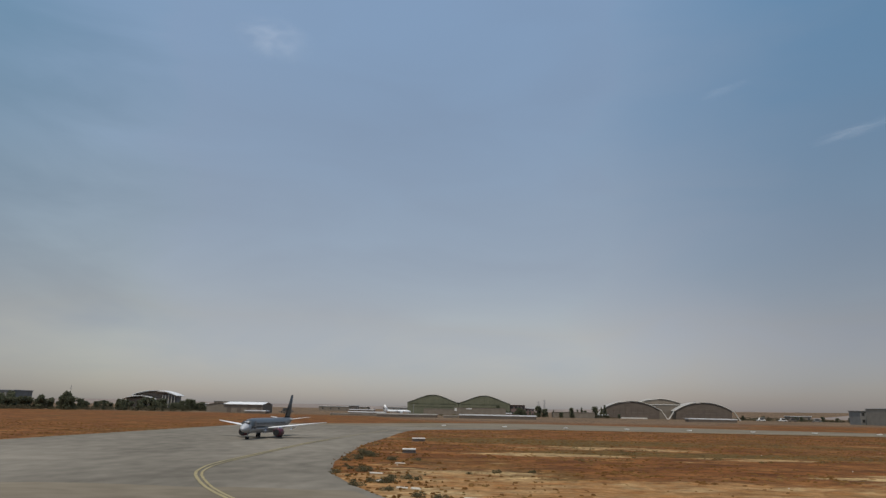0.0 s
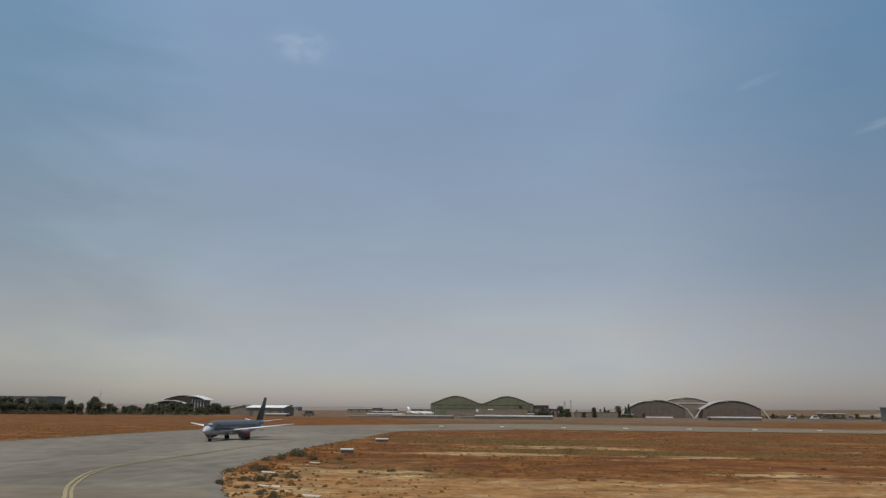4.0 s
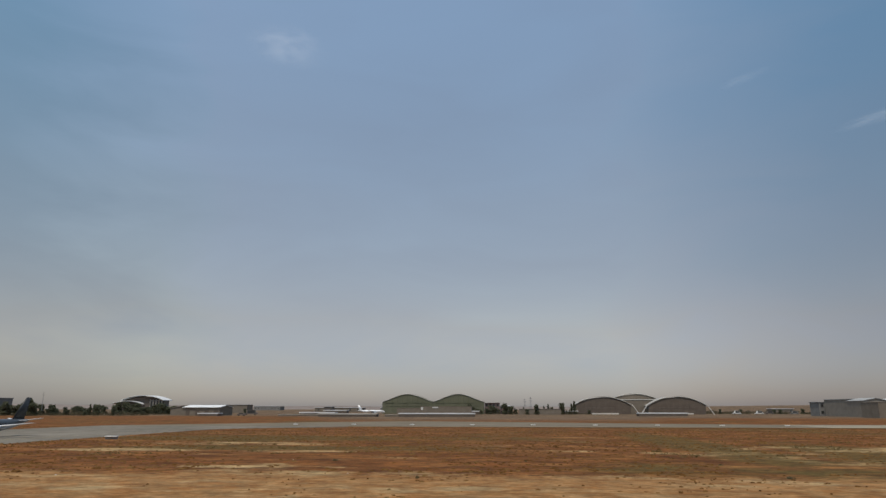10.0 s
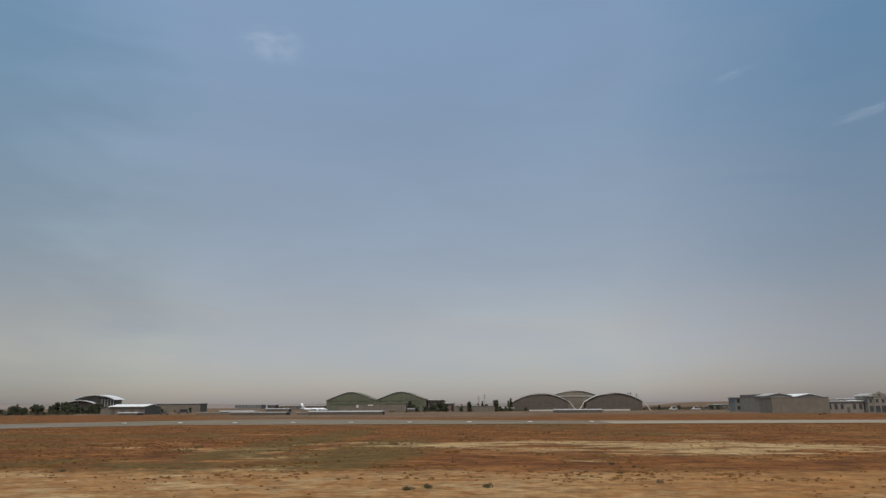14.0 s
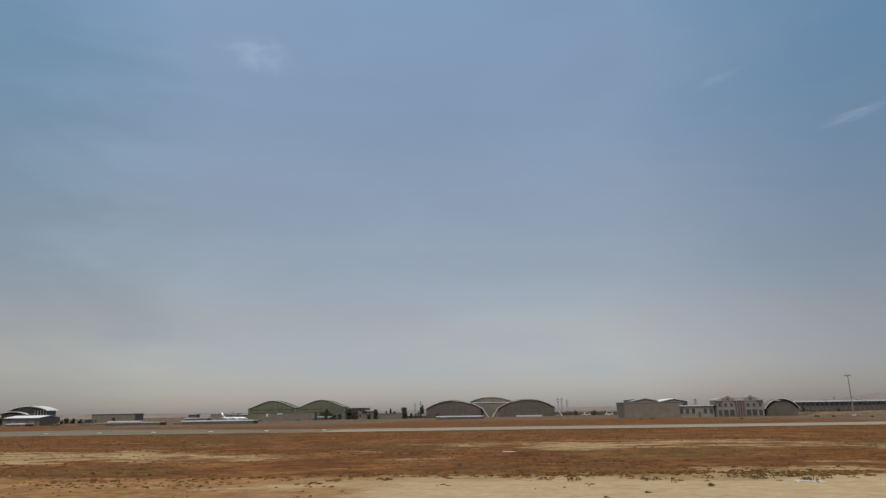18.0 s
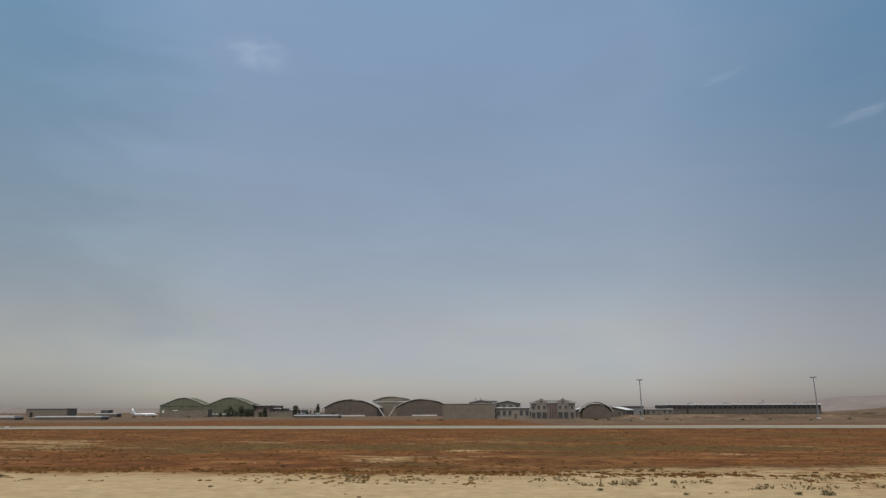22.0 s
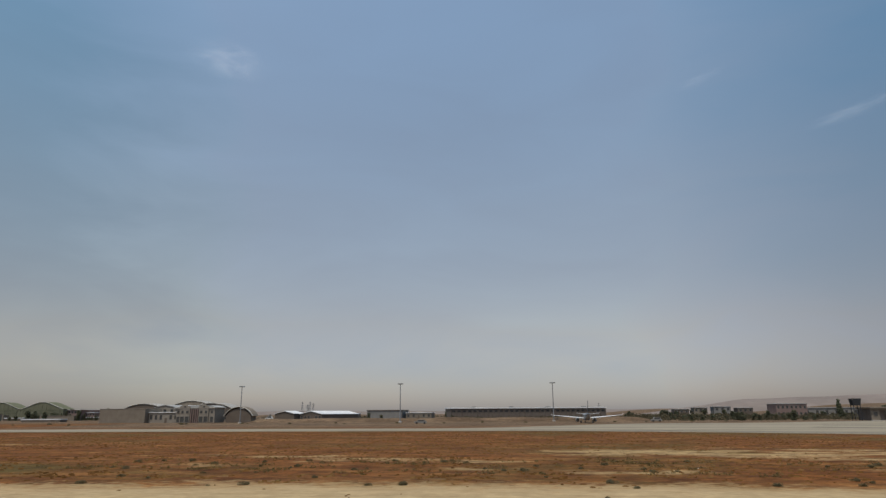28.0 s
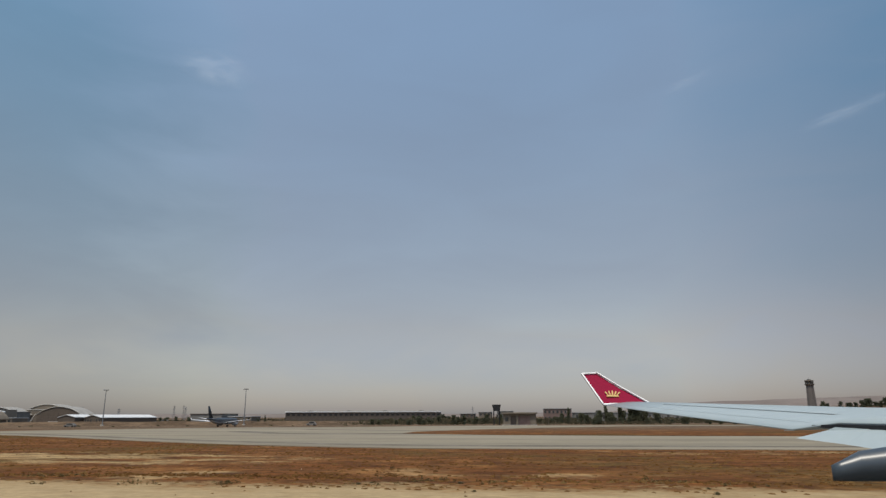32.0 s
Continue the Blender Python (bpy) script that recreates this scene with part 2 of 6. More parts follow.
def leaf_mat(m):
    """Lets light through thin leaves of the given material."""
    nt = m.node_tree
    b, out = nt.nodes["Principled BSDF"], nt.nodes["Material Output"]
    tr, mx = nt.nodes.new("ShaderNodeBsdfTranslucent"), nt.nodes.new("ShaderNodeMixShader")
    nt.links.new(b.inputs["Base Color"].links[0].from_socket, tr.inputs["Color"])
    mx.inputs[0].default_value = 0.45
    nt.links.new(b.outputs[0], mx.inputs[1])
    nt.links.new(tr.outputs[0], mx.inputs[2])
    nt.links.new(mx.outputs[0], out.inputs["Surface"])
    return m


def tuft_mat():
    """Dry tufts and clods, each one of its own shade from dark earth to rust, straw and dull olive."""
    m = bpy.data.materials.new("dry_tufts")
    m.use_nodes = True
    nt = m.node_tree
    b = nt.nodes["Principled BSDF"]
    b.inputs["Roughness"].default_value, b.inputs["Specular IOR Level"].default_value = 1.0, 0.02
    geo, ramp = nt.nodes.new("ShaderNodeNewGeometry"), nt.nodes.new("ShaderNodeValToRGB")
    nz, fac = nt.nodes.new("ShaderNodeTexNoise"), nt.nodes.new("ShaderNodeMath")
    nz.inputs["Scale"].default_value, nz.inputs["Detail"].default_value = 0.05, 4
    nt.links.new(geo.outputs["Position"], nz.inputs["Vector"])
    fac.operation = "MULTIPLY_ADD"
    nt.links.new(geo.outputs["Random Per Island"], fac.inputs[0])
    fac.inputs[1].default_value = 0.55
    off = nt.nodes.new("ShaderNodeMapRange")
    nt.links.new(nz.outputs["Fac"], off.inputs["Value"])
    for k, v in (("From Min", 0.3), ("From Max", 0.7), ("To Min", 0.0), ("To Max", 0.45)):
        off.inputs[k].default_value = v
    nt.links.new(off.outputs[0], fac.inputs[2])
    e = ramp.color_ramp.elements
    e[0].position, e[0].color = 0.0, (0.052, 0.030, 0.012, 1)
    e[1].position, e[1].color = 1.0, (0.085, 0.064, 0.026, 1)
    for p, c in ((0.3, (0.098, 0.047, 0.016, 1)), (0.55, (0.125, 0.062, 0.021, 1)), (0.78, (0.16, 0.093, 0.036, 1))):
        n = e.new(p)
        n.color = c
    nt.links.new(fac.outputs[0], ramp.inputs[0])
    nt.links.new(ramp.outputs[0], b.inputs["Base Color"])
    return m


SAND_SPOTS = [(90, 69, 22, 5), (106, 61, 20, 6), (162, 78, 18, 9), (27, 44.5, 5, 1.0), (20, 61, 8, 1.8), (6, 62, 5, 2.2), (14, 74, 9, 2.5), (426, 67, 18, 6), (448, 57, 18, 6), (480, 60, 28, 7), (512, 60, 15, 7), (330, 50, 16, 3.5), (-2, 39, 7, 7)]
GREEN_SPOTS = [(63, 80, 4, 34), (74, 58, 5, 22), (12, 88, 20, 9), (20, 66, 18, 4), (232, 72, 36, 6), (285, 60, 22, 5), (345, 47, 26, 4), (455, 52, 28, 4)]
SOIL_DARK, SOIL_RUST, SOIL_LIGHT = (0.078, 0.030, 0.0092), (0.155, 0.058, 0.0145), (0.220, 0.102, 0.033)
GREENISH, SAND_PATCH = (0.084, 0.057, 0.017), (0.335, 0.232, 0.112)
SAND_PALE, SAND_C = (0.410, 0.302, 0.166), (0.330, 0.238, 0.127)
SAND_A, SAND_B = (0.255, 0.174, 0.083), (0.352, 0.250, 0.128)
FAR_A, FAR_B = (0.098, 0.064, 0.038), (0.165, 0.110, 0.067)
M = {
    "ground": ground_mat(),
    "asphalt": mat("asphalt", (0.100, 0.089, 0.073), (0.226, 0.202, 0.166), 1.0, 0.07, 0.7, 0.1, stretch=(1, 0.55, 1), spec=0.03),
    "asphalt_pale": mat("pale_asphalt", (0.175, 0.152, 0.114), (0.330, 0.288, 0.218), 1.0, 0.06, 0.8, 0.1, stretch=(0.2, 1.3, 1), spec=0.03),
    "yellow_paint": mat("yellow_paint", (0.20, 0.165, 0.085), (0.33, 0.27, 0.135), 0.8, 2.0),
    "white_paint": mat("white_paint", (0.55, 0.54, 0.50), (0.72, 0.71, 0.68), 0.7, 2.0),
    "olive": mat("olive_panels", (0.112, 0.113, 0.073), (0.162, 0.160, 0.105), 0.85, 0.2, 4.0),
    "olive_roof": mat("olive_roof", (0.10, 0.104, 0.06), (0.15, 0.152, 0.09), 0.8, 0.2, 3.0),
    "dark_olive": mat("dark_olive", (0.085, 0.084, 0.047), (0.125, 0.12, 0.07), 0.8, 0.5),
    "brown_door": mat("brown_hangar_door", (0.100, 0.078, 0.060), (0.145, 0.115, 0.091), 0.8, 0.3, 4.0),
    "arch_roof": mat("pale_dusty_roof", (0.27, 0.255, 0.23), (0.38, 0.36, 0.33), 0.75, 0.3, 3.0),
    "rim": mat("pale_arch_rim", (0.50, 0.47, 0.42), (0.64, 0.61, 0.55), 0.7, 0.4),
    "tan": mat("tan_plaster", (0.155, 0.128, 0.098), (0.222, 0.186, 0.145), 0.9, 0.4, 6.0),
    "beige": mat("beige_plaster", (0.205, 0.178, 0.145), (0.275, 0.242, 0.20), 0.9, 0.4, 6.0),
    "grey_wall": mat("grey_plaster", (0.165, 0.158, 0.145), (0.235, 0.225, 0.21), 0.9, 0.4, 6.0),
    "pink_wall": mat("pinkish_stone", (0.165, 0.112, 0.098), (0.24, 0.17, 0.148), 0.9, 0.5, 6.0),
    # wall brown lightened so that distance haze sits in its colour
    "dark_wall": mat("dark_brown_brick", (0.110, 0.090, 0.075), (0.165, 0.136, 0.114), 0.9, 0.6, 8.0),
    "white_roof": mat("white_metal_roof", (0.50, 0.50, 0.49), (0.66, 0.66, 0.65), 0.55, 0.4, 5.0),
    "grey_roof": mat("grey_roof", (0.26, 0.26, 0.25), (0.36, 0.355, 0.34), 0.7, 0.4),
    "concrete": mat("pale_concrete", (0.34, 0.31, 0.27), (0.47, 0.44, 0.39), 0.9, 0.5, 7.0),
    # panes lifted towards grey, the haze before far windows put into the glass
    "glass": mat("haze_grey_glass", (0.040, 0.041, 0.040), (0.066, 0.066, 0.063), 0.22, 1.0, bump=0, spec=0.6),
    "steel": mat("galvanised_steel", (0.20, 0.205, 0.21), (0.30, 0.305, 0.31), 0.5, 1.0, metal=0.4),
    "rubber": mat("black_rubber", (0.012, 0.012, 0.012), (0.025, 0.025, 0.025), 0.8, 4.0),
    # one charcoal twice: dark on the fin, lightened on the fuselage for reflected sky
    "charcoal_fin": mat("fin_charcoal_paint", (0.026, 0.029, 0.032), (0.036, 0.040, 0.044), 0.5, 0.6, bump=0),
    "charcoal": mat("charcoal_with_sky_sheen", (0.050, 0.057, 0.064), (0.066, 0.074, 0.083), 0.3, 0.6, bump=0, spec=0.5),
    "plane_white": mat("white_aircraft_paint", (0.72, 0.73, 0.74), (0.80, 0.81, 0.82), 0.35, 0.6, bump=0, spec=0.5),
    "plane_grey": mat("grey_aircraft_paint", (0.33, 0.34, 0.36), (0.42, 0.43, 0.45), 0.35, 0.6, bump=0, spec=0.5),
    "magenta": mat("magenta_red_paint", (0.25, 0.005, 0.035), (0.30, 0.008, 0.043), 0.7, 0.8, bump=0, spec=0.12),
    "gold": mat("gold_paint", (0.55, 0.36, 0.10), (0.66, 0.45, 0.15), 0.4, 6.0, bump=0),
    # dusty leaf green, lightened further in place of haze over the groves
    "leaf": leaf_mat(mat("dark_green_leaves", (0.072, 0.079, 0.047), (0.145, 0.147, 0.093), 0.85, 0.8, 5.0, vary=0.15, spec=0.1)),
    "far_scrub": leaf_mat(mat("dusty_brown_bushes", (0.080, 0.070, 0.042), (0.150, 0.126, 0.080), 0.95, 0.3, 3.0, spec=0.05)),
    "shrub_leaf": leaf_mat(mat("dull_green_shrub_leaves", (0.092, 0.080, 0.042), (0.165, 0.142, 0.082), 0.95, 1.5, 9.0, vary=0.2, spec=0.05)),
    "scrub": leaf_mat(mat("dusty_green_scrub", (0.115, 0.086, 0.037), (0.205, 0.152, 0.070), 0.95, 1.5, 9.0, vary=0.2, spec=0.05)),
    "maroon": mat("dark_maroon_paint", (0.065, 0.016, 0.026), (0.09, 0.022, 0.034), 0.4, 0.8, bump=0),
    "asphalt_mid": mat("worn_shoulder_asphalt", (0.118, 0.098, 0.072), (0.205, 0.174, 0.131), 1.0, 0.12, 0.9, 0.1, stretch=(0.6, 1, 1), spec=0.03),
    "clods": tuft_mat(),
    "bark": mat("bark", (0.05, 0.038, 0.028), (0.09, 0.07, 0.05), 0.9, 2.0),
    # hills kept pale: the haze before them is part of this colour
    "hill": mat("haze_pale_hills", (0.16, 0.128, 0.110), (0.225, 0.184, 0.160), 1.0, 0.012, 0.06, 0.0),
    "stone": mat("pale_limestone", (0.36, 0.32, 0.26), (0.50, 0.45, 0.38), 0.95, 2.0),
    "roof_white": mat("weathered_white_roof", (0.55, 0.55, 0.54), (0.74, 0.74, 0.73), 0.6, 0.4, 5.0),
    "wing_top": mat("pale_wing_paint", (0.35, 0.405, 0.41), (0.40, 0.455, 0.46), 0.5, 0.5, 6.0, 0.02, spec=0.5),
    "fairing": mat("blue_grey_fairing", (0.040, 0.052, 0.064), (0.058, 0.072, 0.086), 0.36, 1.0, bump=0, spec=0.6),
    "tower_concrete": mat("grey_brown_concrete", (0.125, 0.108, 0.098), (0.175, 0.152, 0.138), 0.9, 0.5, 6.0),
    "sandy_edge": mat("sandy_seam", (0.22, 0.145, 0.075), (0.33, 0.235, 0.13), 1.0, 0.25, 3.0, spec=0.03),
    # near-black: own colour of tank and light bars, painted shade in the flap slot
    "gap": mat("near_black_paint_and_gap_shade", (0.02, 0.02, 0.022), (0.03, 0.03, 0.032), 0.8, 2.0),
}

# ---- mesh helpers ----
def mesh(name, verts, faces, material, smooth=False):
    me = bpy.data.meshes.new(name)
    me.from_pydata([tuple(v) for v in verts], [], faces)
    me.materials.append(material)
    if smooth:
        me.polygons.foreach_set("use_smooth", [True] * len(me.polygons))
    me.update()
    return me


def from_bm(name, bm, material, smooth=False):
    bmesh.ops.recalc_face_normals(bm, faces=bm.faces)
    me = bpy.data.meshes.new(name)
    bm.to_mesh(me)
    bm.free()
    me.materials.append(material)
    if smooth:
        me.polygons.foreach_set("use_smooth", [True] * len(me.polygons))
    return me


def part(name, data, material, parent, label="", smooth=False, at=None):
    """One mesh object under a thing or a part."""
    me = data if isinstance(data, bpy.types.Mesh) else from_bm(name, data, material, smooth)
    ob = new(name, me)
    ob.parent = parent
    if at is not None:
        ob.matrix_basis = at
    return tagged(ob, label)


def thing(name, label, category, m=None, group="", kind=""):
    ob = new(name)
    ob.empty_display_size = 1
    if m is not None:
        ob.matrix_basis = m
    return tagged(ob, label, category, group, kind)


def box(bm, x0, x1, y0, y1, z0, z1, bevel=0.0):
    r = bmesh.ops.create_cube(bm, size=1, matrix=Matrix.Translation(((x0 + x1) / 2, (y0 + y1) / 2, (z0 + z1) / 2)) @ Matrix.Diagonal((x1 - x0, y1 - y0, z1 - z0, 1)))
    if bevel:
        ed = list({e for v in r["verts"] for e in v.link_edges})
        bmesh.ops.bevel(bm, geom=ed, offset=bevel, segments=1, affect="EDGES")
    return bm


def boxes(*args, bevel=0.0):
    bm = bmesh.new()
    for a in args:
        box(bm, *a, bevel=bevel)
    return bm


def tube(bm, a, b_, r0, r1=None, seg=8):
    a, b_ = Vector(a), Vector(b_)
    d = b_ - a
    m = Matrix.Translation((a + b_) / 2) @ d.to_track_quat("Z", "Y").to_matrix().to_4x4()
    bmesh.ops.create_cone(bm, cap_ends=True, segments=seg, radius1=r0, radius2=r0 if r1 is None else r1, depth=d.length, matrix=m)
    return bm


def prism(points, y0, y1):
    """An outline in x and z, drawn out from y0 to y1."""
    bm = bmesh.new()
    a = [bm.verts.new((x, y0, z)) for x, z in points]
    b_ = [bm.verts.new((x, y1, z)) for x, z in points]
    n = len(points)
    bm.faces.new(a)
    bm.faces.new(b_[::-1])
    for i in range(n):
        bm.faces.new((a[i], a[(i + 1) % n], b_[(i + 1) % n], b_[i]))
    return bm


def arc(x0, x1, z0, z1, n=20):
    """Points of a round arch from (x0, z0) over z1 to (x1, z0)."""
    c, h = (x1 - x0) / 2, z1 - z0
    r = (c * c + h * h) / (2 * h)
    a = math.asin(min(1.0, c / r))
    if h > c:
        a = math.pi - a
    return [((x0 + x1) / 2 + r * math.sin(t), z1 - r + r * math.cos(t)) for t in np.linspace(-a, a, n)]


def window(parent, x0, x1, y, z0, z1, frame_mat, facing=-1, deep=0.12):
    """A framed window proud of the wall at y, looking to -y."""
    w = 0.07
    f = boxes((x0, x1, y - deep, y + 0.05, z0, z0 + w), (x0, x1, y - deep, y + 0.05, z1 - w, z1), (x0, x0 + w, y - deep, y + 0.05, z0 + w, z1 - w), (x1 - w, x1, y - deep, y + 0.05, z0 + w, z1 - w))
    ob = part("window", f, frame_mat, parent)
    part("pane", boxes((x0 + w, x1 - w, y - 0.05, y - 0.02, z0 + w, z1 - w)), M["glass"], ob)
    return ob

# ---- ground, runway, taxiways ----
def smooth01(v):
    v = min(1.0, max(0.0, v))
    return v * v * (3 - 2 * v)


CONNECT_L = -49.0        # the exit between runway and parallel taxiway
TAXI_NEAR, TAXI_FAR = 143.0, 168.0
RUNWAY_EDGE = 23.0


def exit_right(y):
    """The exit's edge towards +x at depth y: it flares at both ends."""
    return float(np.interp(y, (20.4, 24.5, 29.6, 34.7, 40.3, 49.0, 68.3, 112), (3.3, -0.3, -3.6, -6.2, -8.3, -10.0, -11.5, -11.6))) + 26 * smooth01((y - 112) / 36) ** 2.2


def exit_left(y):
    return CONNECT_L + 3 - 16 * smooth01((50 - y) / 26)


def near_edge(x):
    """Depth at which the parallel taxiway begins: it widens into the apron entry."""
    return TAXI_NEAR - 63.5 * smooth01((x - 395) / 150)


def far_edge(x):
    """Depth at which it ends: in the west it bends round into the exit, in the east it opens to the apron."""
    if x < 20:
        return 146 + 56 * smooth01((x + 50) / 68) ** 0.8
    return TAXI_FAR + 34 * smooth01((120 - x) / 110) + 64 * smooth01((x - 380) / 70) + 34 * smooth01((x - 470) / 60)


def paved(x, y):
    if y < RUNWAY_EDGE:
        return True
    if exit_left(y) < x < exit_right(y) and y < TAXI_NEAR + 5:
        return True
    return near_edge(x) < y < far_edge(x)


def relief(x, y):
    if y < 18 or y > 420:
        h = 0.0
    else:
        h = noise.noise((x * 0.05, y * 0.09, 1.7)) * 0.03 + noise.noise((x * 0.22, y * 0.3, 5.1)) * 0.015 - 0.035
    rise = 14.0 * smooth01((x - 640) / 260) * smooth01((y - 420) / 160)       # the low hill under the control tower
    return min(h, -0.02) * smooth01((y - 18) / 8) + rise - 0.02


def axis(lo, fine_lo, fine_hi, hi, step):
    out = list(np.arange(fine_lo, fine_hi + 0.01, step))
    a, s = fine_lo, step
    left, right = [], []
    while a > lo:
        s *= 1.35
        a -= s
        left.append(a)
    a, s = fine_hi, step
    while a < hi:
        s *= 1.35
        a += s
        right.append(a)
    return left[::-1] + out + right


def build_ground():
    xs, ys = axis(-4200, -110, 680, 4600, 1.6), axis(-900, 20, 150, 4700, 1.3)
    verts = [(x, y, relief(x, y)) for y in ys for x in xs]
    n = len(xs)
    faces = [(j * n + i, j * n + i + 1, (j + 1) * n + i + 1, (j + 1) * n + i) for j in range(len(ys) - 1) for i in range(n - 1)]
    ob = new("ground", mesh("ground", verts, faces, M["ground"], True))
    tagged(ob, "rust-brown dry grassland with a pale sandy verge", "ground", kind="structure")


def strip(name, xs, near, far, z, material, label, category, rows=1):
    """A paved sheet between two edges given as depth over x, with its sides going into the ground."""
    verts, faces = [], []
    for x in xs:
        for k in range(rows + 1):
            verts.append((x, near(x) + (far(x) - near(x)) * k / rows, z))
        verts.append((x, far(x), -0.5))
        verts.append((x, near(x), -0.5))
    w = rows + 3
    for i in range(len(xs) - 1):
        a, b_ = i * w, (i + 1) * w
        for k in range(rows):
            faces.append((a + k, b_ + k, b_ + k + 1, a + k + 1))
        faces.append((a + rows, b_ + rows, b_ + rows + 1, a + rows + 1))
        faces.append((a + w - 1, b_ + w - 1, b_, a))
    ob = new(name, mesh(name, verts, faces, material))
    return tagged(ob, label, category, kind="structure")


build_ground()
strip("road_runway", np.linspace(-900, 1500, 61), lambda x: -26.0, lambda x: RUNWAY_EDGE - 0.5, 0.012, M["asphalt"], "grey asphalt runway with a paved shoulder", "runway")
strip("road_taxiway_bend", np.linspace(-45.9, 108, 70), near_edge, far_edge, 0.03, M["asphalt_mid"], "grey asphalt taxiway that bends round into an exit", "taxiway", 3)
strip("road_parallel_taxiway", np.concatenate([np.linspace(108, 380, 30), np.linspace(384, 640, 90), np.linspace(650, 1500, 30)]), near_edge, far_edge, 0.032, M["asphalt_pale"], "pale weathered asphalt taxiway that widens into an apron", "taxiway", 3)


def build_exit():
    ys = np.linspace(RUNWAY_EDGE - 0.5, TAXI_NEAR + 0.1, 70)
    verts, faces = [], []
    for y in ys:
        l, r = exit_left(y), exit_right(y)
        verts += [(l - 1.5, y, -0.3), (l, y, 0.02), (r, y, 0.02), (r + 1.5, y, -0.3)]
    for i in range(len(ys) - 1):
        a, b_ = 4 * i, 4 * i + 4
        for k in range(3):
            faces.append((a + k, a + k + 1, b_ + k + 1, b_ + k))
    ob = new("road_exit", mesh("exit", verts, faces, M["asphalt"]))
    tagged(ob, "dark grey asphalt taxiway exit curving onto the runway", "taxiway", kind="structure")


build_exit()


def line(name, pts, w, material, label, z):
    verts, faces = [], []
    for i, p in enumerate(pts):
        a, c = Vector(pts[max(0, i - 1)]), Vector(pts[min(len(pts) - 1, i + 1)])
        d = (c - a).normalized()
        s = Vector((-d.y, d.x)) * w / 2
        verts += [(p[0] + s.x, p[1] + s.y, z), (p[0] - s.x, p[1] - s.y, z)]
    faces = [(2 * i, 2 * i + 1, 2 * i + 3, 2 * i + 2) for i in range(len(pts) - 1)]
    ob = new(name, mesh(name, verts, faces, material))
    return tagged(ob, label, "marking", kind="structure")


# yellow lead-in line: along the exit, then a bend towards the runway, drawn double in the bend
lead = [(float(np.interp(y, (26.5, 28.3, 30.9, 34.0, 37.8, 41.6, 44.9, 55.7, 70.4, 95, 117, 150), (-8.6, -10.0, -11.7, -13.4, -15.2, -16.2, -16.6, -16.9, -17.2, -16.0, -14.5, -8.0))), y) for y in np.linspace(150, 26, 70)]
line("trim_taxi_line", lead, 0.17, M["yellow_paint"], "worn yellow taxiway centre line", 0.045)
line("trim_taxi_line_two", [(x + 0.42, y - 0.2) for x, y in lead[40:]], 0.14, M["yellow_paint"], "thin worn yellow line beside the centre line", 0.045)
line("trim_taxiway_line", [(x, near_edge(x) + 10 + 12 * smooth01((x - 400) / 100)) for x in np.linspace(110, 640, 100)], 0.35, M["yellow_paint"], "faded yellow taxiway line", 0.046)
line("trim_taxiway_sand", [(x, near_edge(x) - 0.6) for x in np.linspace(4, 420, 130)], 1.5, M["sandy_edge"], "thin sandy seam along the taxiway edge", 0.02)
# sealed repairs on the exit, tyre-dark streaks on the apron
strip("road_shoulder", np.linspace(-62, -1.5, 120), lambda x: RUNWAY_EDGE - 0.6, lambda x: min(31.6 + 0.5 * noise.noise((x * 0.35, 3.3, 0.0)) + 0.25 * noise.noise((x * 1.3, 8.3, 0.0)), 31.6 - 2.0 * (x + 5.2) if x > -5.2 else 40.0), 0.034, M["asphalt_mid"], "paler worn asphalt shoulder beside the runway", "shoulder", 2)
line("trim_tyre_marks", [(470 + 5 * i, 168 - 12 * math.sin(i / 3.2) - 2.2 * i) for i in range(12)], 6.0, M["asphalt"], "dark tyre marks curving over the apron", 0.048)
line("trim_tyre_marks_two", [(480 + 7 * i, 190 - 1.2 * i - 10 * math.sin(i / 4)) for i in range(9)], 4.0, M["asphalt"], "dark tyre marks curving over the apron", 0.049)
line("trim_apron_shade", [(400 + 12 * i, near_edge(400 + 12 * i) + 7) for i in range(21)], 3.2, M["asphalt"], "darker strip along the apron edge", 0.047)
# dry island of grass between the two arms of the apron entry
isl = [(516 + 3, 146), (540, 135), (575, 129), (620, 127), (700, 126), (900, 126), (900, 250), (700, 250), (620, 246), (575, 236), (550, 214), (531, 186), (519, 160)]


def build_island():
    bm = bmesh.new()
    up = [bm.verts.new((x, y, 0.10)) for x, y in isl]
    dn = [bm.verts.new((x, y, -0.2)) for x, y in isl]
    bm.faces.new(up)
    for i in range(len(isl)):
        j = (i + 1) % len(isl)
        bm.faces.new((up[i], up[j], dn[j], dn[i]))
    ob = new("ground_island", from_bm("island", bm, M["ground"]))
    tagged(ob, "island of rust-brown dry grass between two taxiways", "ground", kind="structure")


build_island()


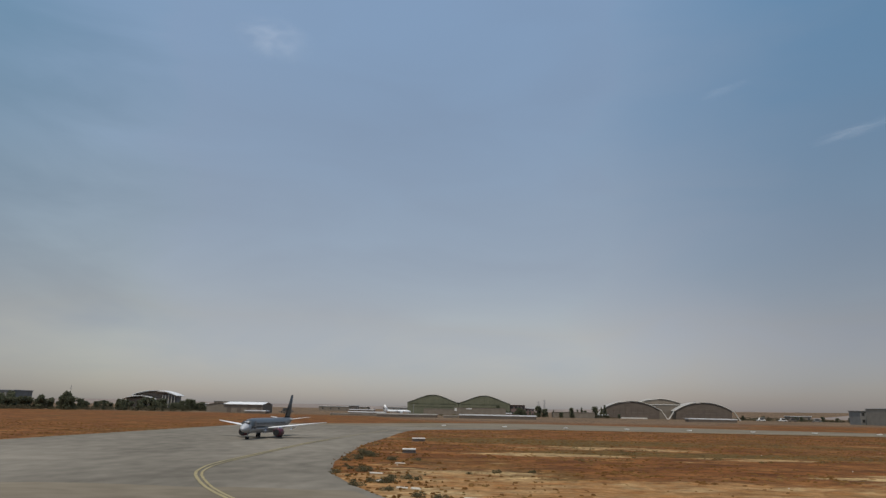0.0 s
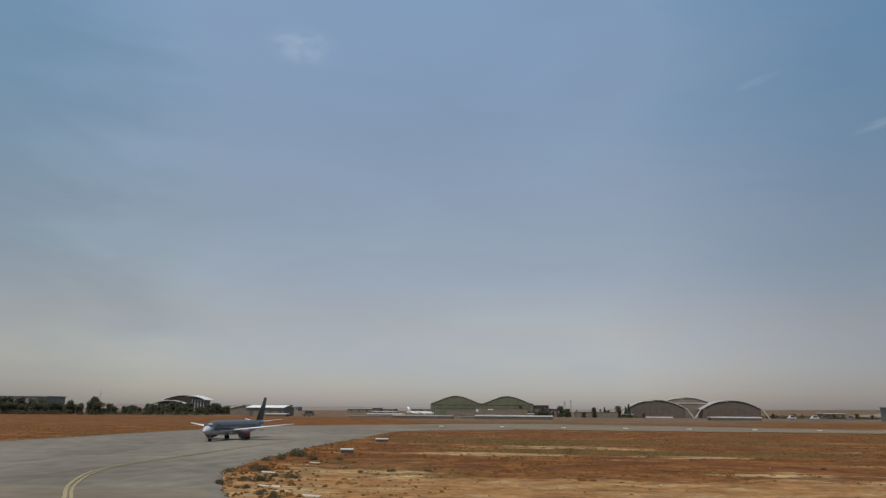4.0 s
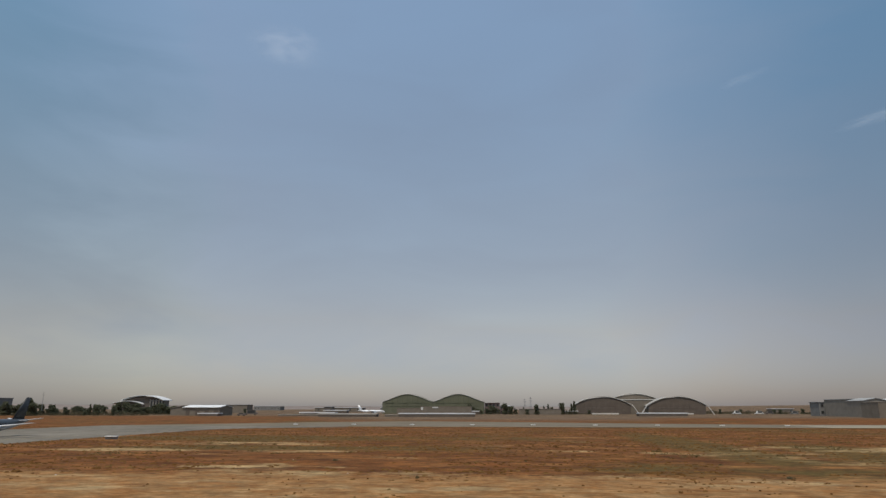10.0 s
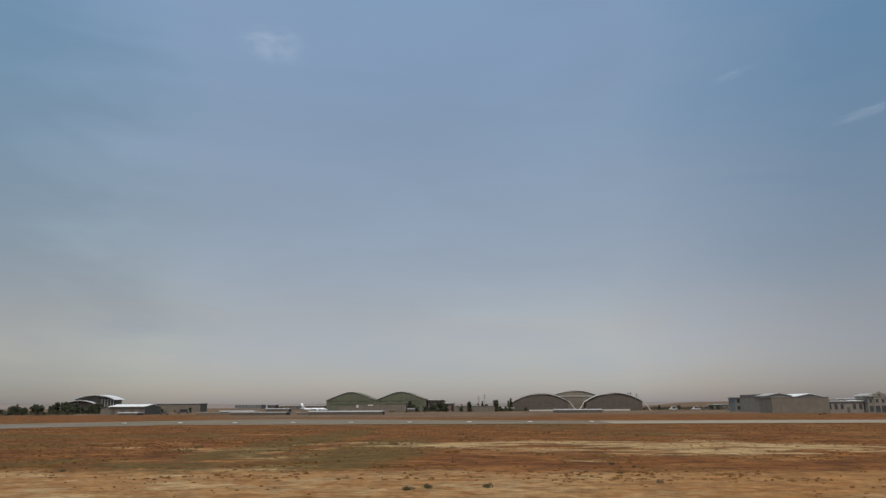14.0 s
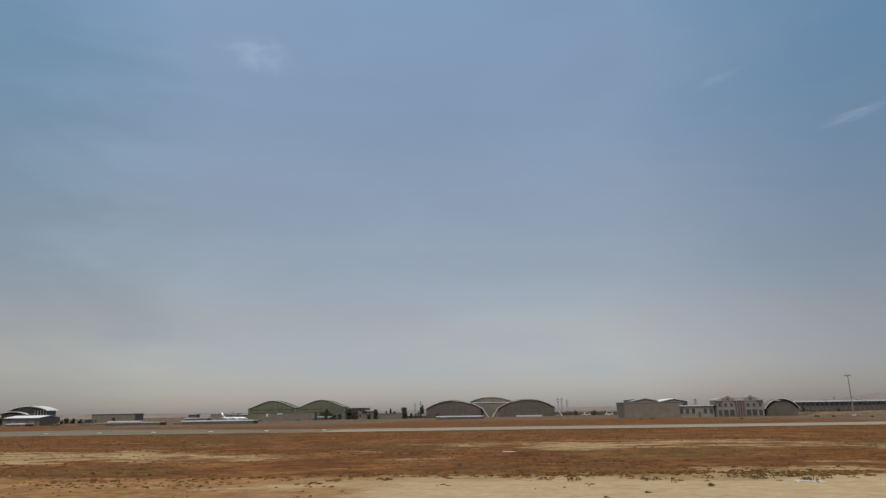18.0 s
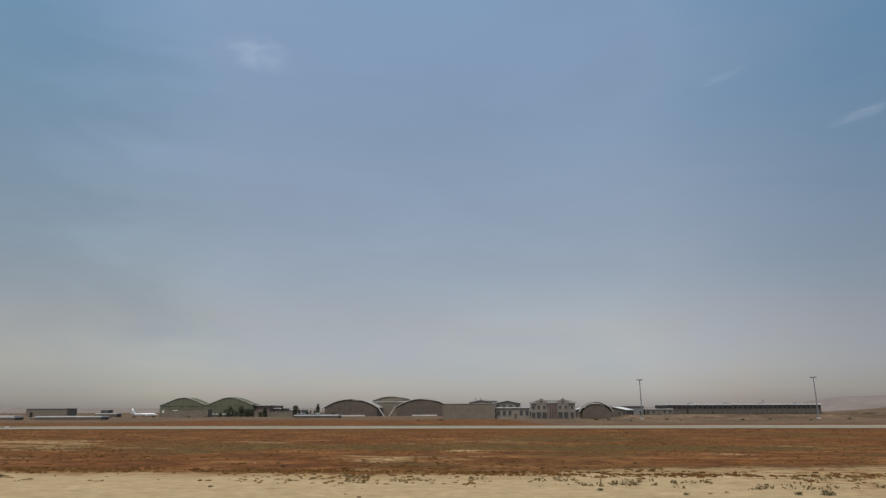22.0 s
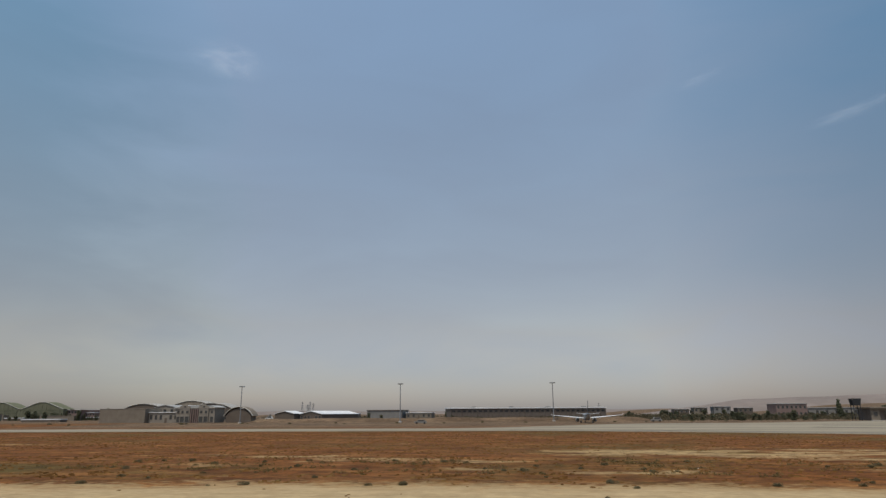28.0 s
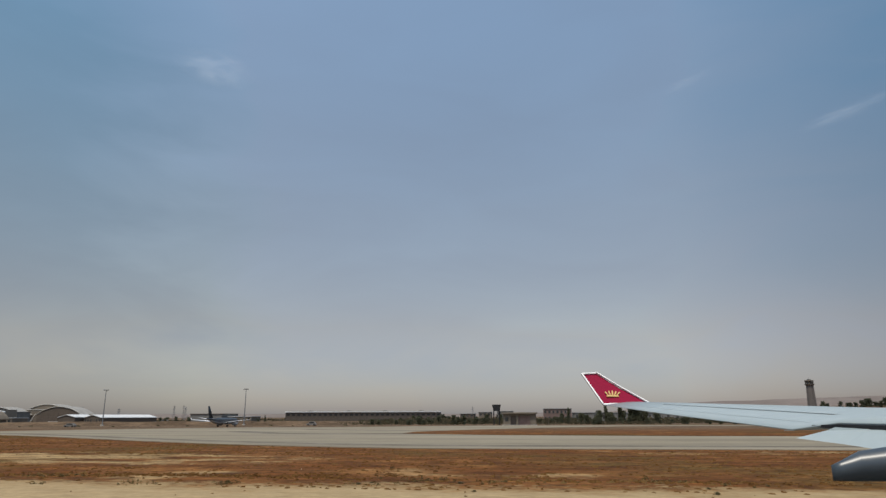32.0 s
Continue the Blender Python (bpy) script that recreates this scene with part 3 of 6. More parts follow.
def ridge(name, y, x0, x1, heights, label, seed):
    """A far ridge: a long low body with a rolling crest."""
    n = 160
    xs = np.linspace(x0, x1, n)
    hs = np.interp(xs, np.linspace(x0, x1, len(heights)), heights)
    verts, faces = [], []
    for x, h in zip(xs, hs):
        t = h + h * (0.22 if y > 2000 else 0.05) * noise.noise((x * 0.004, seed, 0.3)) + 1.2 * noise.noise((x * 0.02, seed, 3.3))
        verts += [(x, y - 160, -3), (x, y - 60, t * 0.6), (x, y, t), (x, y + 200, -3)]
    for i in range(n - 1):
        for k in range(3):
            a = 4 * i + k
            faces.append((a, a + 4, a + 5, a + 1))
    faces += [(0, 1, 2, 3), (4 * n - 1, 4 * n - 2, 4 * n - 3, 4 * n - 4)]
    ob = new(name, mesh(name, verts, faces, M["hill"], True))
    tagged(ob, label, "hills", kind="structure")


ridge("backdrop_hills", 3000, -3600, 1400, [30, 27, 24, 20, 16, 14, 12, 16, 22], "pale hills far off, haze put into their colour", 1.0)
ridge("backdrop_ridge", 1150, 540, 2340, [-4, 22, 29, 34, 36, 37, 37, 36, 35, 33], "pale ridge far behind the control tower, haze in its colour", 7.0)

# ---- hangars and buildings ----
def twin_hangar(x, group):
    """One of a pair of round-roofed hangars; its front stands at y = 0."""
    t = thing("hangar", "olive green round-roofed aircraft hangar with closed sliding doors", "hangar", pose(x, 503, 0), group)
    w, eave, top, deep = 19.0, 8.7, 14.0, 13.0

    def arc(x0, x1, z0, z1, n):
        """A wave-like roof line: round on top, easing out towards the eaves."""
        us = np.linspace(-1, 1, n)
        return [((x0 + x1) / 2 + (x1 - x0) / 2 * u, z0 + (z1 - z0) * (0.45 * (1 - u * u) + 0.55 * (0.5 + 0.5 * math.cos(math.pi * u)))) for u in us]

    a = arc(-w, w, eave, top, 24)
    part("front_wall", prism([(-w, -0.3)] + a + [(w, -0.3)], 0, 0.5), M["olive"], t)
    part("back_wall", prism([(-w, -0.3)] + a + [(w, -0.3)], deep - 0.5, deep), M["olive"], t)
    outer = arc(-w - 0.4, w + 0.4, eave + 0.05, top + 0.5, 24)
    part("roof", prism(outer + a[::-1], -0.2, deep + 0.4), M["olive_roof"], t, "curved sheet-metal roof")
    part("side_wall", boxes((-w, -w + 0.4, 0.5, deep - 0.5, -0.3, eave)), M["olive"], t)
    part("side_wall", boxes((w - 0.4, w, 0.5, deep - 0.5, -0.3, eave)), M["olive"], t)
    for i in range(6):
        d = part("door_leaf", boxes((-16.2 + 5.4 * i, -10.95 + 5.4 * i, -0.22 - 0.1 * (i % 2), -0.02, 0, 7.6), bevel=0.05), M["olive"], t)
        part("wicket" if i == 2 else "rail", boxes((-15.9 + 5.4 * i, -11.3 + 5.4 * i, -0.36 - 0.1 * (i % 2), -0.2, 5.4, 5.75)), M["dark_olive"], d)
    part("lintel", boxes((-17, 17, -0.4, 0.02, 7.7, 7.95)), M["olive_roof"], t)
    # added pale strip that imitates the bright halo round the roof's outline
    part("roof_halo", prism(arc(-w - 0.5, w + 0.5, eave + 0.1, top + 0.6, 24) + arc(-w - 0.1, w + 0.1, eave - 0.05, top + 0.25, 24)[::-1], -0.34, -0.21), M["rim"], t, "thin pale strip for the halo along the roof line")
    for i in range(9):
        zt = 8.75 + 4.4 * (0.5 + 0.5 * math.cos(math.pi * abs(i - 4) / 5.0))
        part("rib", boxes((-15.2 + 3.8 * i, -15.0 + 3.8 * i, -0.12, 0.0, 8.3, zt)), M["dark_olive"], t)
    for i in range(2):
        part("roof_seam", prism([(p[0] * 1.005, p[1] + 0.06) for p in outer] + [(p[0], p[1] - 0.02) for p in outer[::-1]], 3 + 5 * i, 3.25 + 5 * i), M["olive"], t)
    return t


def arch_hangar(x, y, w, z0, top, group, deep=16.0, label="brown aircraft hangar with a low arched roof and pale rim", rim=0.45, legs=True, roof="arch_roof", plain=False, front="brown_door"):
    t = thing("hangar", label, "hangar", pose(x, y, 0), group)
    a = arc(-w, w, z0, top - 0.9, 26)
    o = arc(-w - 1.2, w + 1.2, z0 - 0.1, top, 26)
    part("front_wall", prism([(-w, -0.3)] + a + [(w, -0.3)], 0.1, 0.6), M[front], t)
    part("back_wall", prism([(-w, -0.3)] + a + [(w, -0.3)], deep - 0.5, deep), M["tan"], t)
    part("roof", prism(o + arc(-w - 0.75, w + 0.75, z0 - 0.1, top - 0.42, 26)[::-1], -0.1, deep + 0.5), M[roof], t, "dull curved metal roof")
    part("rim", prism(o + arc(-w - 1.2 + rim, w + 1.2 - rim, z0 - 0.1, top - rim, 26)[::-1], -0.4, -0.11), M["rim"], t, "cream-painted arch rim")
    for sx in (-1, 1):
        part("side_wall", boxes((sx * w - 0.25, sx * w + 0.25, 0.62, deep - 0.52, -0.3, z0)), M["tan"], t)
    if plain:
        part("door_leaf", boxes((-w * 0.45, w * 0.45, -0.05, 0.09, 0, 3.6), bevel=0.03), M["brown_door"], t, "brown double door")
        return t
    part("inner_arch", prism(a + arc(-w + 0.3, w - 0.3, z0, top - 1.18, 26)[::-1], -0.08, 0.09), M["tan"], t, "thin tan arch over the doors")
    n = 8
    for i in range(n):
        xa = -w * 0.86 + w * 1.72 * i / n
        h = min(top - 2.2, 7.4) if abs(xa + w * 0.86 / n) < w * 0.62 else min(5.0, top - 2.2)
        d = part("door_leaf", boxes((xa + 0.06, xa + w * 1.72 / n - 0.06, -0.06 - 0.1 * (i % 2), 0.09, 0, h), bevel=0.04), M[front], t)
        part("window_strip", boxes((xa + 0.3, xa + w * 1.72 / n - 0.3, -0.12 - 0.1 * (i % 2), -0.02, h * 0.55, h * 0.62)), M["dark_wall"], d)
    if legs:
        for sx in (-1, 1):
            part("buttress", prism([(sx * (w + 0.7), z0 + 0.7), (sx * (w + 1.3), z0 + 0.5), (sx * (w + 6.0), -0.3), (sx * (w + 5.2), -0.3)], -0.4, 0.5), M["rim"], t, "slanting foot of the roof")
        part("plinth", boxes((-w * 0.4, w * 0.55, -0.7, -0.3, -0.3, 0.8)), M["rim"], t)
    return t


def block(name, label, category, x0, x1, y, deep, h, wall, roof, floors=1, bays=6, overhang=0.35, roof_h=0.4, group="", win=True, base=0.0, gable=0.0, frame=None):
    """A plain building with windows to the front: flat roof, or a gable along x if gable is given."""
    t = thing(name, label, category, pose((x0 + x1) / 2, y, base), group)
    w = (x1 - x0) / 2
    part("wall", boxes((-w, w, 0, deep, -0.8, h)), M[wall], t)
    if gable:
        part("roof", prism([(-w - overhang, h + 0.004), (0, h + gable), (w + overhang, h + 0.004), (w + overhang, h + 0.3), (0, h + gable + 0.35), (-w - overhang, h + 0.3)][:3] + [(w + overhang, h + 0.26), (0, h + gable + 0.3), (-w - overhang, h + 0.26)], -overhang, deep + overhang), M[roof], t)
        part("gable_wall", prism([(-w, h), (0, h + gable - 0.05), (w, h)], 0.02, deep - 0.02), M[wall], t)
    else:
        part("roof", boxes((-w - overhang, w + overhang, -overhang, deep + overhang, h + 0.004, h + roof_h), bevel=0.04), M[roof], t)
    if win:
        fh = h / floors
        for f in range(floors):
            for b_ in range(bays):
                cx = -w + 2 * w * (b_ + 0.5) / bays
                ww = min(1.6, 2 * w / bays * 0.55) / 2
                if f == 0 and b_ == bays // 2:
                    d = part("door", boxes((cx - ww * 0.8, cx + ww * 0.8, -0.1, 0.02, 0, min(2.3, fh * 0.8))), M["brown_door"], t)
                    part("handle", boxes((cx + ww * 0.5, cx + ww * 0.58, -0.16, -0.1, 0.95, 1.1)), M["steel"], d)
                else:
                    window(t, cx - ww, cx + ww, 0, fh * f + fh * 0.32, fh * f + fh * 0.78, M[frame or "grey_wall"])
    return t


twin = "pair of olive hangars"
twin_hangar(-30.2, twin)
twin_hangar(8.0, twin)
block("annex", "two-storey pinkish annex with a pale roof beside a hangar", "annex", 27.6, 38.4, 508, 30, 8.0, "pink_wall", "rim", 2, 4, 0.9, 0.3)
block("annex", "low reddish-brown lean-to with a white roof edge", "annex", 39, 46, 516, 16, 5.6, "pink_wall", "white_roof", 2, 3, 0.5, 0.45)
arch_hangar(110.4, 480, 19.3, 6.0, 12.3, "row of arched hangars")
arch_hangar(162.4, 486, 19.3, 6.0, 12.4, "row of arched hangars")
arch_hangar(136.7, 504, 15.2, 10.9, 14.7, "row of arched hangars", 14, "taller flat-arched hangar with a cream rim behind two others", legs=False, front="tan")
block("link_building", "plain tan link building with a pale roof beam between hangars", "building", 123.5, 150.0, 496, 7, 9.9, "tan", "rim", 1, 4, 0.3, 0.45, win=False)

# western terminal shed: two stacked arched roofs and a glazed end
def terminal_shed():
    t = thing("terminal_shed", "dark hall with two stacked curved pale roofs and a glazed end", "hall", pose(-280, 552, 0))
    part("wall", boxes((-9.84, 20, 0, 14, -0.5, 8.0)), M["dark_wall"], t)
    part("glazed_end", boxes((20, 31, 1, 13, -0.5, 10.6)), M["grey_wall"], t)
    part("lower_roof", prism(arc(-12.56, 16.0, 7.4, 10.2, 16) + arc(-12.56, 16.0, 7.1, 9.7, 16)[::-1], -3, 12), M["white_roof"], t)
    part("upper_wall", prism([(-4.4, 8.0)] + arc(-4.4, 30, 10.3, 13.6, 16) + [(30, 8.0)], 3, 13.5), M["dark_wall"], t)
    part("upper_roof", prism(arc(-5.76, 33, 10.7, 14.8, 18) + arc(-5.76, 33, 10.3, 14.2, 18)[::-1], -1, 15), M["white_roof"], t)
    for i in range(5):
        part("column", boxes((20.2 + 2.6 * i, 20.7 + 2.6 * i, 0.4, 0.98, 0, 11.2)), M["concrete"], t)
        part("pane", boxes((20.9 + 2.6 * i, 22.4 + 2.6 * i, 0.82, 0.98, 1.0, 10.0)), M["glass"], t)


terminal_shed()
block("storage_hall", "long grey hall with a pale flat roof behind a grove", "hall", -330, -284, 404, 18, 10.0, "grey_wall", "grey_roof", 2, 10, 0.4, 0.5)
block("storage_hall", "low tan hall with a dull flat-pitched roof", "hall", -152, -136, 380, 14, 3.7, "tan", "tan", 1, 7, 0.3, gable=1.5, win=False)


def long_roof_hall(x0, x1, y, deep, eave, ridge_z):
    """A low hall whose white roof slopes down towards the runway."""
    t = thing("storage_hall", "low hall with a bright white roof sloping to its front", "hall", pose(x0, y, 0))
    n = x1 - x0
    turn = pose(0, 0, 0, 0, 0, 90)
    part("wall", boxes((0.3, n - 0.3, 0.3, deep - 0.3, -0.5, eave)), M["tan"], t)
    part("gable_wall", prism([(0.3, eave), (deep / 2, ridge_z - 0.2), (deep - 0.3, eave)], -n + 0.3, -0.3), M["tan"], t, at=turn)
    part("roof", prism([(-0.3, eave), (deep / 2, ridge_z), (deep + 0.3, eave), (deep + 0.3, eave + 0.2), (deep / 2, ridge_z + 0.25), (-0.3, eave + 0.2)], -n, 0), M["roof_white"], t, at=turn)
    for i in range(4):
        part("door", boxes((2 + i * n / 4, 4.2 + i * n / 4, 0.18, 0.296, 0, 2.6)), M["brown_door"], t)


long_roof_hall(-134.0, -112.5, 358, 18, 4.2, 5.4)
block("storage_hall", "long low tan hall with a flat grey roof", "hall", -228, -186.5, 585, 14, 6.8, "tan", "grey_roof", 1, 7, win=False)
block("shed", "low white-roofed shed far across the airfield", "shed", -262, -235, 640, 20, 4.5, "grey_wall", "white_roof", 1, 4)
block("shed", "low white-roofed shed far across the airfield", "shed", -175, -120, 760, 20, 4.6, "tan", "white_roof", 1, 6)
block("shed", "flat pale warehouse far across the airfield", "shed", -110, -40, 820, 25, 5.0, "grey_wall", "white_roof", 1, 8)
block("shed", "long white-roofed warehouse on the far plain", "shed", -530, -468, 1500, 30, 8.6, "grey_wall", "white_roof", 1, 8)
# offices east of the arched hangars
block("workshop", "beige boxy workshop with a flat roof and pale roof edge", "workshop", 199.0, 222.4, 300, 14, 6.4, "tan", "beige", 1, 6, 0.12, 0.25, win=False)
block("workshop", "taller beige workshop hall with a flat roof", "workshop", 212.0, 220.4, 347, 30, 8.3, "beige", "grey_roof", 2, 3, 0.2, 0.3)
block("workshop", "beige workshop with a low grey gable", "workshop", 208.6, 220.2, 331, 15, 7.3, "beige", "grey_roof", 2, 3, 0.3, gable=1.2)
block("workshop", "workshop hall with a bright white low-pitched roof", "workshop", 220.9, 233.4, 329, 24, 6.9, "beige", "roof_white", 2, 4, 0.5, gable=1.3)
block("workshop", "lower grey workshop block with a flat roof", "workshop", 210.0, 219.0, 379, 11, 7.1, "grey_wall", "grey_roof", 2, 3)


def villa():
    """Two-storey airport office with two gables, wide dark openings below and pink pillars in the middle."""
    t = thing("office_house", "pale stone two-storey office house with two gables and pink pillars", "house", pose(247.7, 300, 0))
    part("wall", boxes((-9.6, 9.6, 0, 10, -0.8, 6.6)), M["beige"], t)
    part("cornice", boxes((-10, 10, -0.4, 10.4, 6.604, 6.95)), M["concrete"], t)
    for gx in (-5.0, 4.3):
        g = part("gable", prism([(gx - 2.6, 6.4), (gx - 2.6, 7.5), (gx - 1.5, 7.8), (gx, 8.8), (gx + 1.5, 7.8), (gx + 2.6, 7.5), (gx + 2.6, 6.4)], -0.6, -0.41), M["beige"], t, "stepped gable with a small window")
        part("window", boxes((gx - 0.45, gx + 0.45, -0.68, -0.59, 7.0, 7.6)), M["glass"], g)
        part("bay", boxes((gx - 2.4, gx + 2.4, -0.5, 0.02, -0.8, 6.4)), M["beige"], t)
        for s in (-1.2, 1.2):
            window(t, gx + s - 0.6, gx + s + 0.6, -0.5, 4.2, 5.6, M["beige"])
            window(t, gx + s - 1.0, gx + s + 1.0, -0.5, 0.3, 2.9, M["beige"])
    for cx in (-8.5, 8.2):
        window(t, cx - 0.6, cx + 0.6, 0, 4.2, 5.6, M["beige"])
        window(t, cx - 0.8, cx + 0.8, 0, 0.3, 2.8, M["beige"])
    for cx in (-1.7, -0.6, 0.5, 1.5):
        part("pillar", boxes((cx - 0.2, cx + 0.2, -0.9, -0.4, -0.3, 6.3)), M["pink_wall"], t, "pink stone pillar")
    part("entrance", boxes((-1.9, 1.8, -0.35, 0.02, 0, 6.0)), M["dark_wall"], t)
    part("roof", prism([(-10.3, 6.96), (-7, 7.9), (7, 7.9), (10.3, 6.96)], 0.6, 10.6), M["grey_roof"], t)


villa()


def bank():
    """A long low bank of earth behind the apron."""
    xs, ys = np.linspace(273, 462, 96), np.linspace(286, 326, 13)
    verts = []
    for y in ys:
        for x in xs:
            h = smooth01((x - 273) / 9) * smooth01((462 - x) / 16) * smooth01((y - 286) / 12) * smooth01((326 - y) / 7)
            if 268 < x < 297:
                h *= smooth01((322 - y) / 6)
            verts.append((x, y, -0.25 + h * (1.75 + 0.5 * noise.noise((x * 0.05, y * 0.03, 2.0)) + 0.25 * noise.noise((x * 0.3, y * 0.2, 7.0)))))
    n = len(xs)
    faces = [(j * n + i, j * n + i + 1, (j + 1) * n + i + 1, (j + 1) * n + i) for j in range(len(ys) - 1) for i in range(n - 1)]
    ob = new("ground_bank", mesh("bank", verts, faces, M["ground"], True))
    tagged(ob, "long low bank of grey-brown earth behind the apron", "ground", kind="structure")


bank()
block("office_house", "low grey house joined to a gabled office", "house", 222.6, 237.6, 303, 14, 4.6, "beige", "white_roof", 1, 6)
arch_hangar(266.7, 305, 6.2, 3.0, 7.3, "", 6, "small tan arched shed with a thin pale rim", 0.22, legs=False, roof="tan", plain=True)
block("storehouse", "plain grey storehouse with a flat dark roof edge", "storehouse", 289.6, 314, 462, 26, 5.6, "grey_wall", "dark_wall", 1, 6, 0.4, 0.5, win=False)
block("storehouse", "low open-fronted storehouse with a white roof", "storehouse", 316, 334, 468, 16, 3.8, "tan", "white_roof", 1, 5)
block("bungalow", "low brown house with a white pitched roof", "bungalow", 262.5, 273.5, 361, 18, 3.7, "brown_door", "roof_white", 1, 5, gable=1.5, win=False)
long_low = block("bungalow", "long low house with a bright white pitched roof", "bungalow", 274.5, 288.5, 366, 42, 3.4, "brown_door", "roof_white", 1, 6, gable=1.7)
long_low.rotation_euler.z = radians(-14)
block("bungalow", "low house with a white flat roof", "bungalow", 225, 240, 352, 12, 3.4, "tan", "white_roof", 1, 4)


def long_hall():
    t = thing("long_hall", "very long dark brick hall with a pale roof edge and columns", "hall", pose(342.4, 512, 0, 0, 0, math.degrees(math.atan2(38, 118.6))))
    n = math.hypot(38, 118.6)
    part("wall", boxes((0, n, 0, 24, -0.8, 6.8)), M["dark_wall"], t)
    part("roof", boxes((-0.6, n + 0.6, -0.9, 24.6, 6.81, 7.7), bevel=0.05), M["roof_white"], t, "pale flat roof edge")
    k = 30
    for i in range(k + 1):
        part("column", boxes((i * n / k - 0.25 + (0.25 if i == 0 else 0), i * n / k + 0.25, -0.5, 0.02, 0, 6.8)), M["dark_wall"], t)
    for i in range(k):
        window(t, i * n / k + 0.9, (i + 1) * n / k - 0.9, 0, 4.3, 5.7, M["dark_wall"])
    for i in range(4):
        part("roof_vent", boxes((18 + i * 30, 21 + i * 30, 6, 9, 7.5, 8.5)), M["grey_wall"], t)


long_hall()


def gate_house():
    t = thing("gate_house", "low grey gate house with two wide dark openings", "house", pose(538.2, 276, 0))
    part("wall", boxes((-6.4, 6.4, 0.8, 11, -0.8, 4.5)), M["dark_wall"], t, "dark recessed wall")
    part("roof", boxes((-7.0, 7.0, -0.9, 11.5, 4.41, 5.0), bevel=0.06), M["tan"], t)
    for x0, x1 in ((-6.6, -3.6), (-1.3, -0.5), (4.3, 6.6)):
        part("pier", boxes((x0, x1, 0, 0.78, -0.8, 4.4)), M["tan"], t)
    part("lintel", boxes((-3.55, 4.25, 0.05, 0.7, 3.7, 4.4)), M["tan"], t)
    part("gate", boxes((-0.45, 4.25, 0.5, 0.7, 0.02, 3.6)), M["pink_wall"], t, "brown roller gate")
    window(t, -5.8, -4.4, 0, 1.4, 3.2, M["tan"])
    part("step", boxes((-7, 7, -1.6, -0.02, -0.8, 0.15)), M["concrete"], t)


gate_house()


def water_tank():
    t = thing("water_tank", "dark square water tank on a braced stand", "tank", pose(528.6, 281, 0))
    part("tank", prism([(-1.2, 5.6), (1.2, 5.6), (1.7, 8.2), (-1.7, 8.2)], -1.5, 1.5), M["gap"], t)
    for sx in (-1.2, 1.2):
        for sy in (-1.2, 1.2):
            part("leg", tube(bmesh.new(), (sx, sy, -0.4), (sx, sy, 5.6), 0.13), M["gap"], t)
    for s in (-1.2, 1.2):
        part("brace", tube(bmesh.new(), (-1.2, s, 0.5), (1.2, s, 5.3), 0.06), M["gap"], t)


water_tank()
for x, w, h, wall in ((492, 9, 5.0, "brown_door"), (504, 8, 5.9, "tan"), (516, 10, 6.4, "grey_wall"), (530, 9, 5.6, "brown_door")):
    block("house", "small flat-roofed house among dusty trees", "house", x, x + w, 440, 9, h, wall, "grey_roof", 2, 3, 0.3, 0.3, "houses among the trees")
block("barracks", "long low brown building behind trees", "building", 546, 563, 420, 16, 7.6, "pink_wall", "grey_roof", 2, 7)
block("barracks", "long low grey building behind dusty trees", "building", 564, 640, 430, 16, 5.2, "grey_wall", "grey_roof", 1, 14)


def control_tower():
    t = thing("control_tower", "grey-brown concrete airport control tower with a dark glazed cab", "tower", pose(758.7, 586, 11.5))
    def ring(r0, r1, z0, z1, seg=8):
        return tube(bmesh.new(), (0, 0, z0), (0, 0, z1), r0, r1, seg)
    part("shaft", ring(3.6, 2.9, -3, 14.6), M["tower_concrete"], t)
    for i in range(4):
        a = i * math.pi / 2
        part("shaft_rib", tube(bmesh.new(), (3.3 * math.cos(a), 3.3 * math.sin(a), -3), (2.6 * math.cos(a), 2.6 * math.sin(a), 14.6), 0.35, 0.3, 6), M["tower_concrete"], t)
    part("collar", ring(2.9, 3.5, 14.6, 15.8), M["dark_wall"], t)
    part("gallery", ring(3.8, 3.8, 15.8, 16.3, 12), M["tower_concrete"], t)
    cab = part("cab", ring(2.9, 3.3, 16.3, 18.6), M["glass"], t, "dark glazed cab")
    for i in range(8):
        a = (i + 0.5) * math.pi / 4
        part("mullion", tube(bmesh.new(), (2.9 * math.cos(a), 2.9 * math.sin(a), 16.3), (3.3 * math.cos(a), 3.3 * math.sin(a), 18.6), 0.1, 0.1, 5), M["concrete"], cab)
    part("cab_roof", ring(3.6, 3.4, 18.6, 19.2), M["dark_wall"], t)
    part("mast", tube(bmesh.new(), (0, 0, 19.2), (0, 0, 21.4), 0.12, 0.05), M["steel"], t)
    part("radar_box", boxes((-1.2, 1.0, -1, 1, 19.2, 20.1)), M["grey_wall"], t)


control_tower()


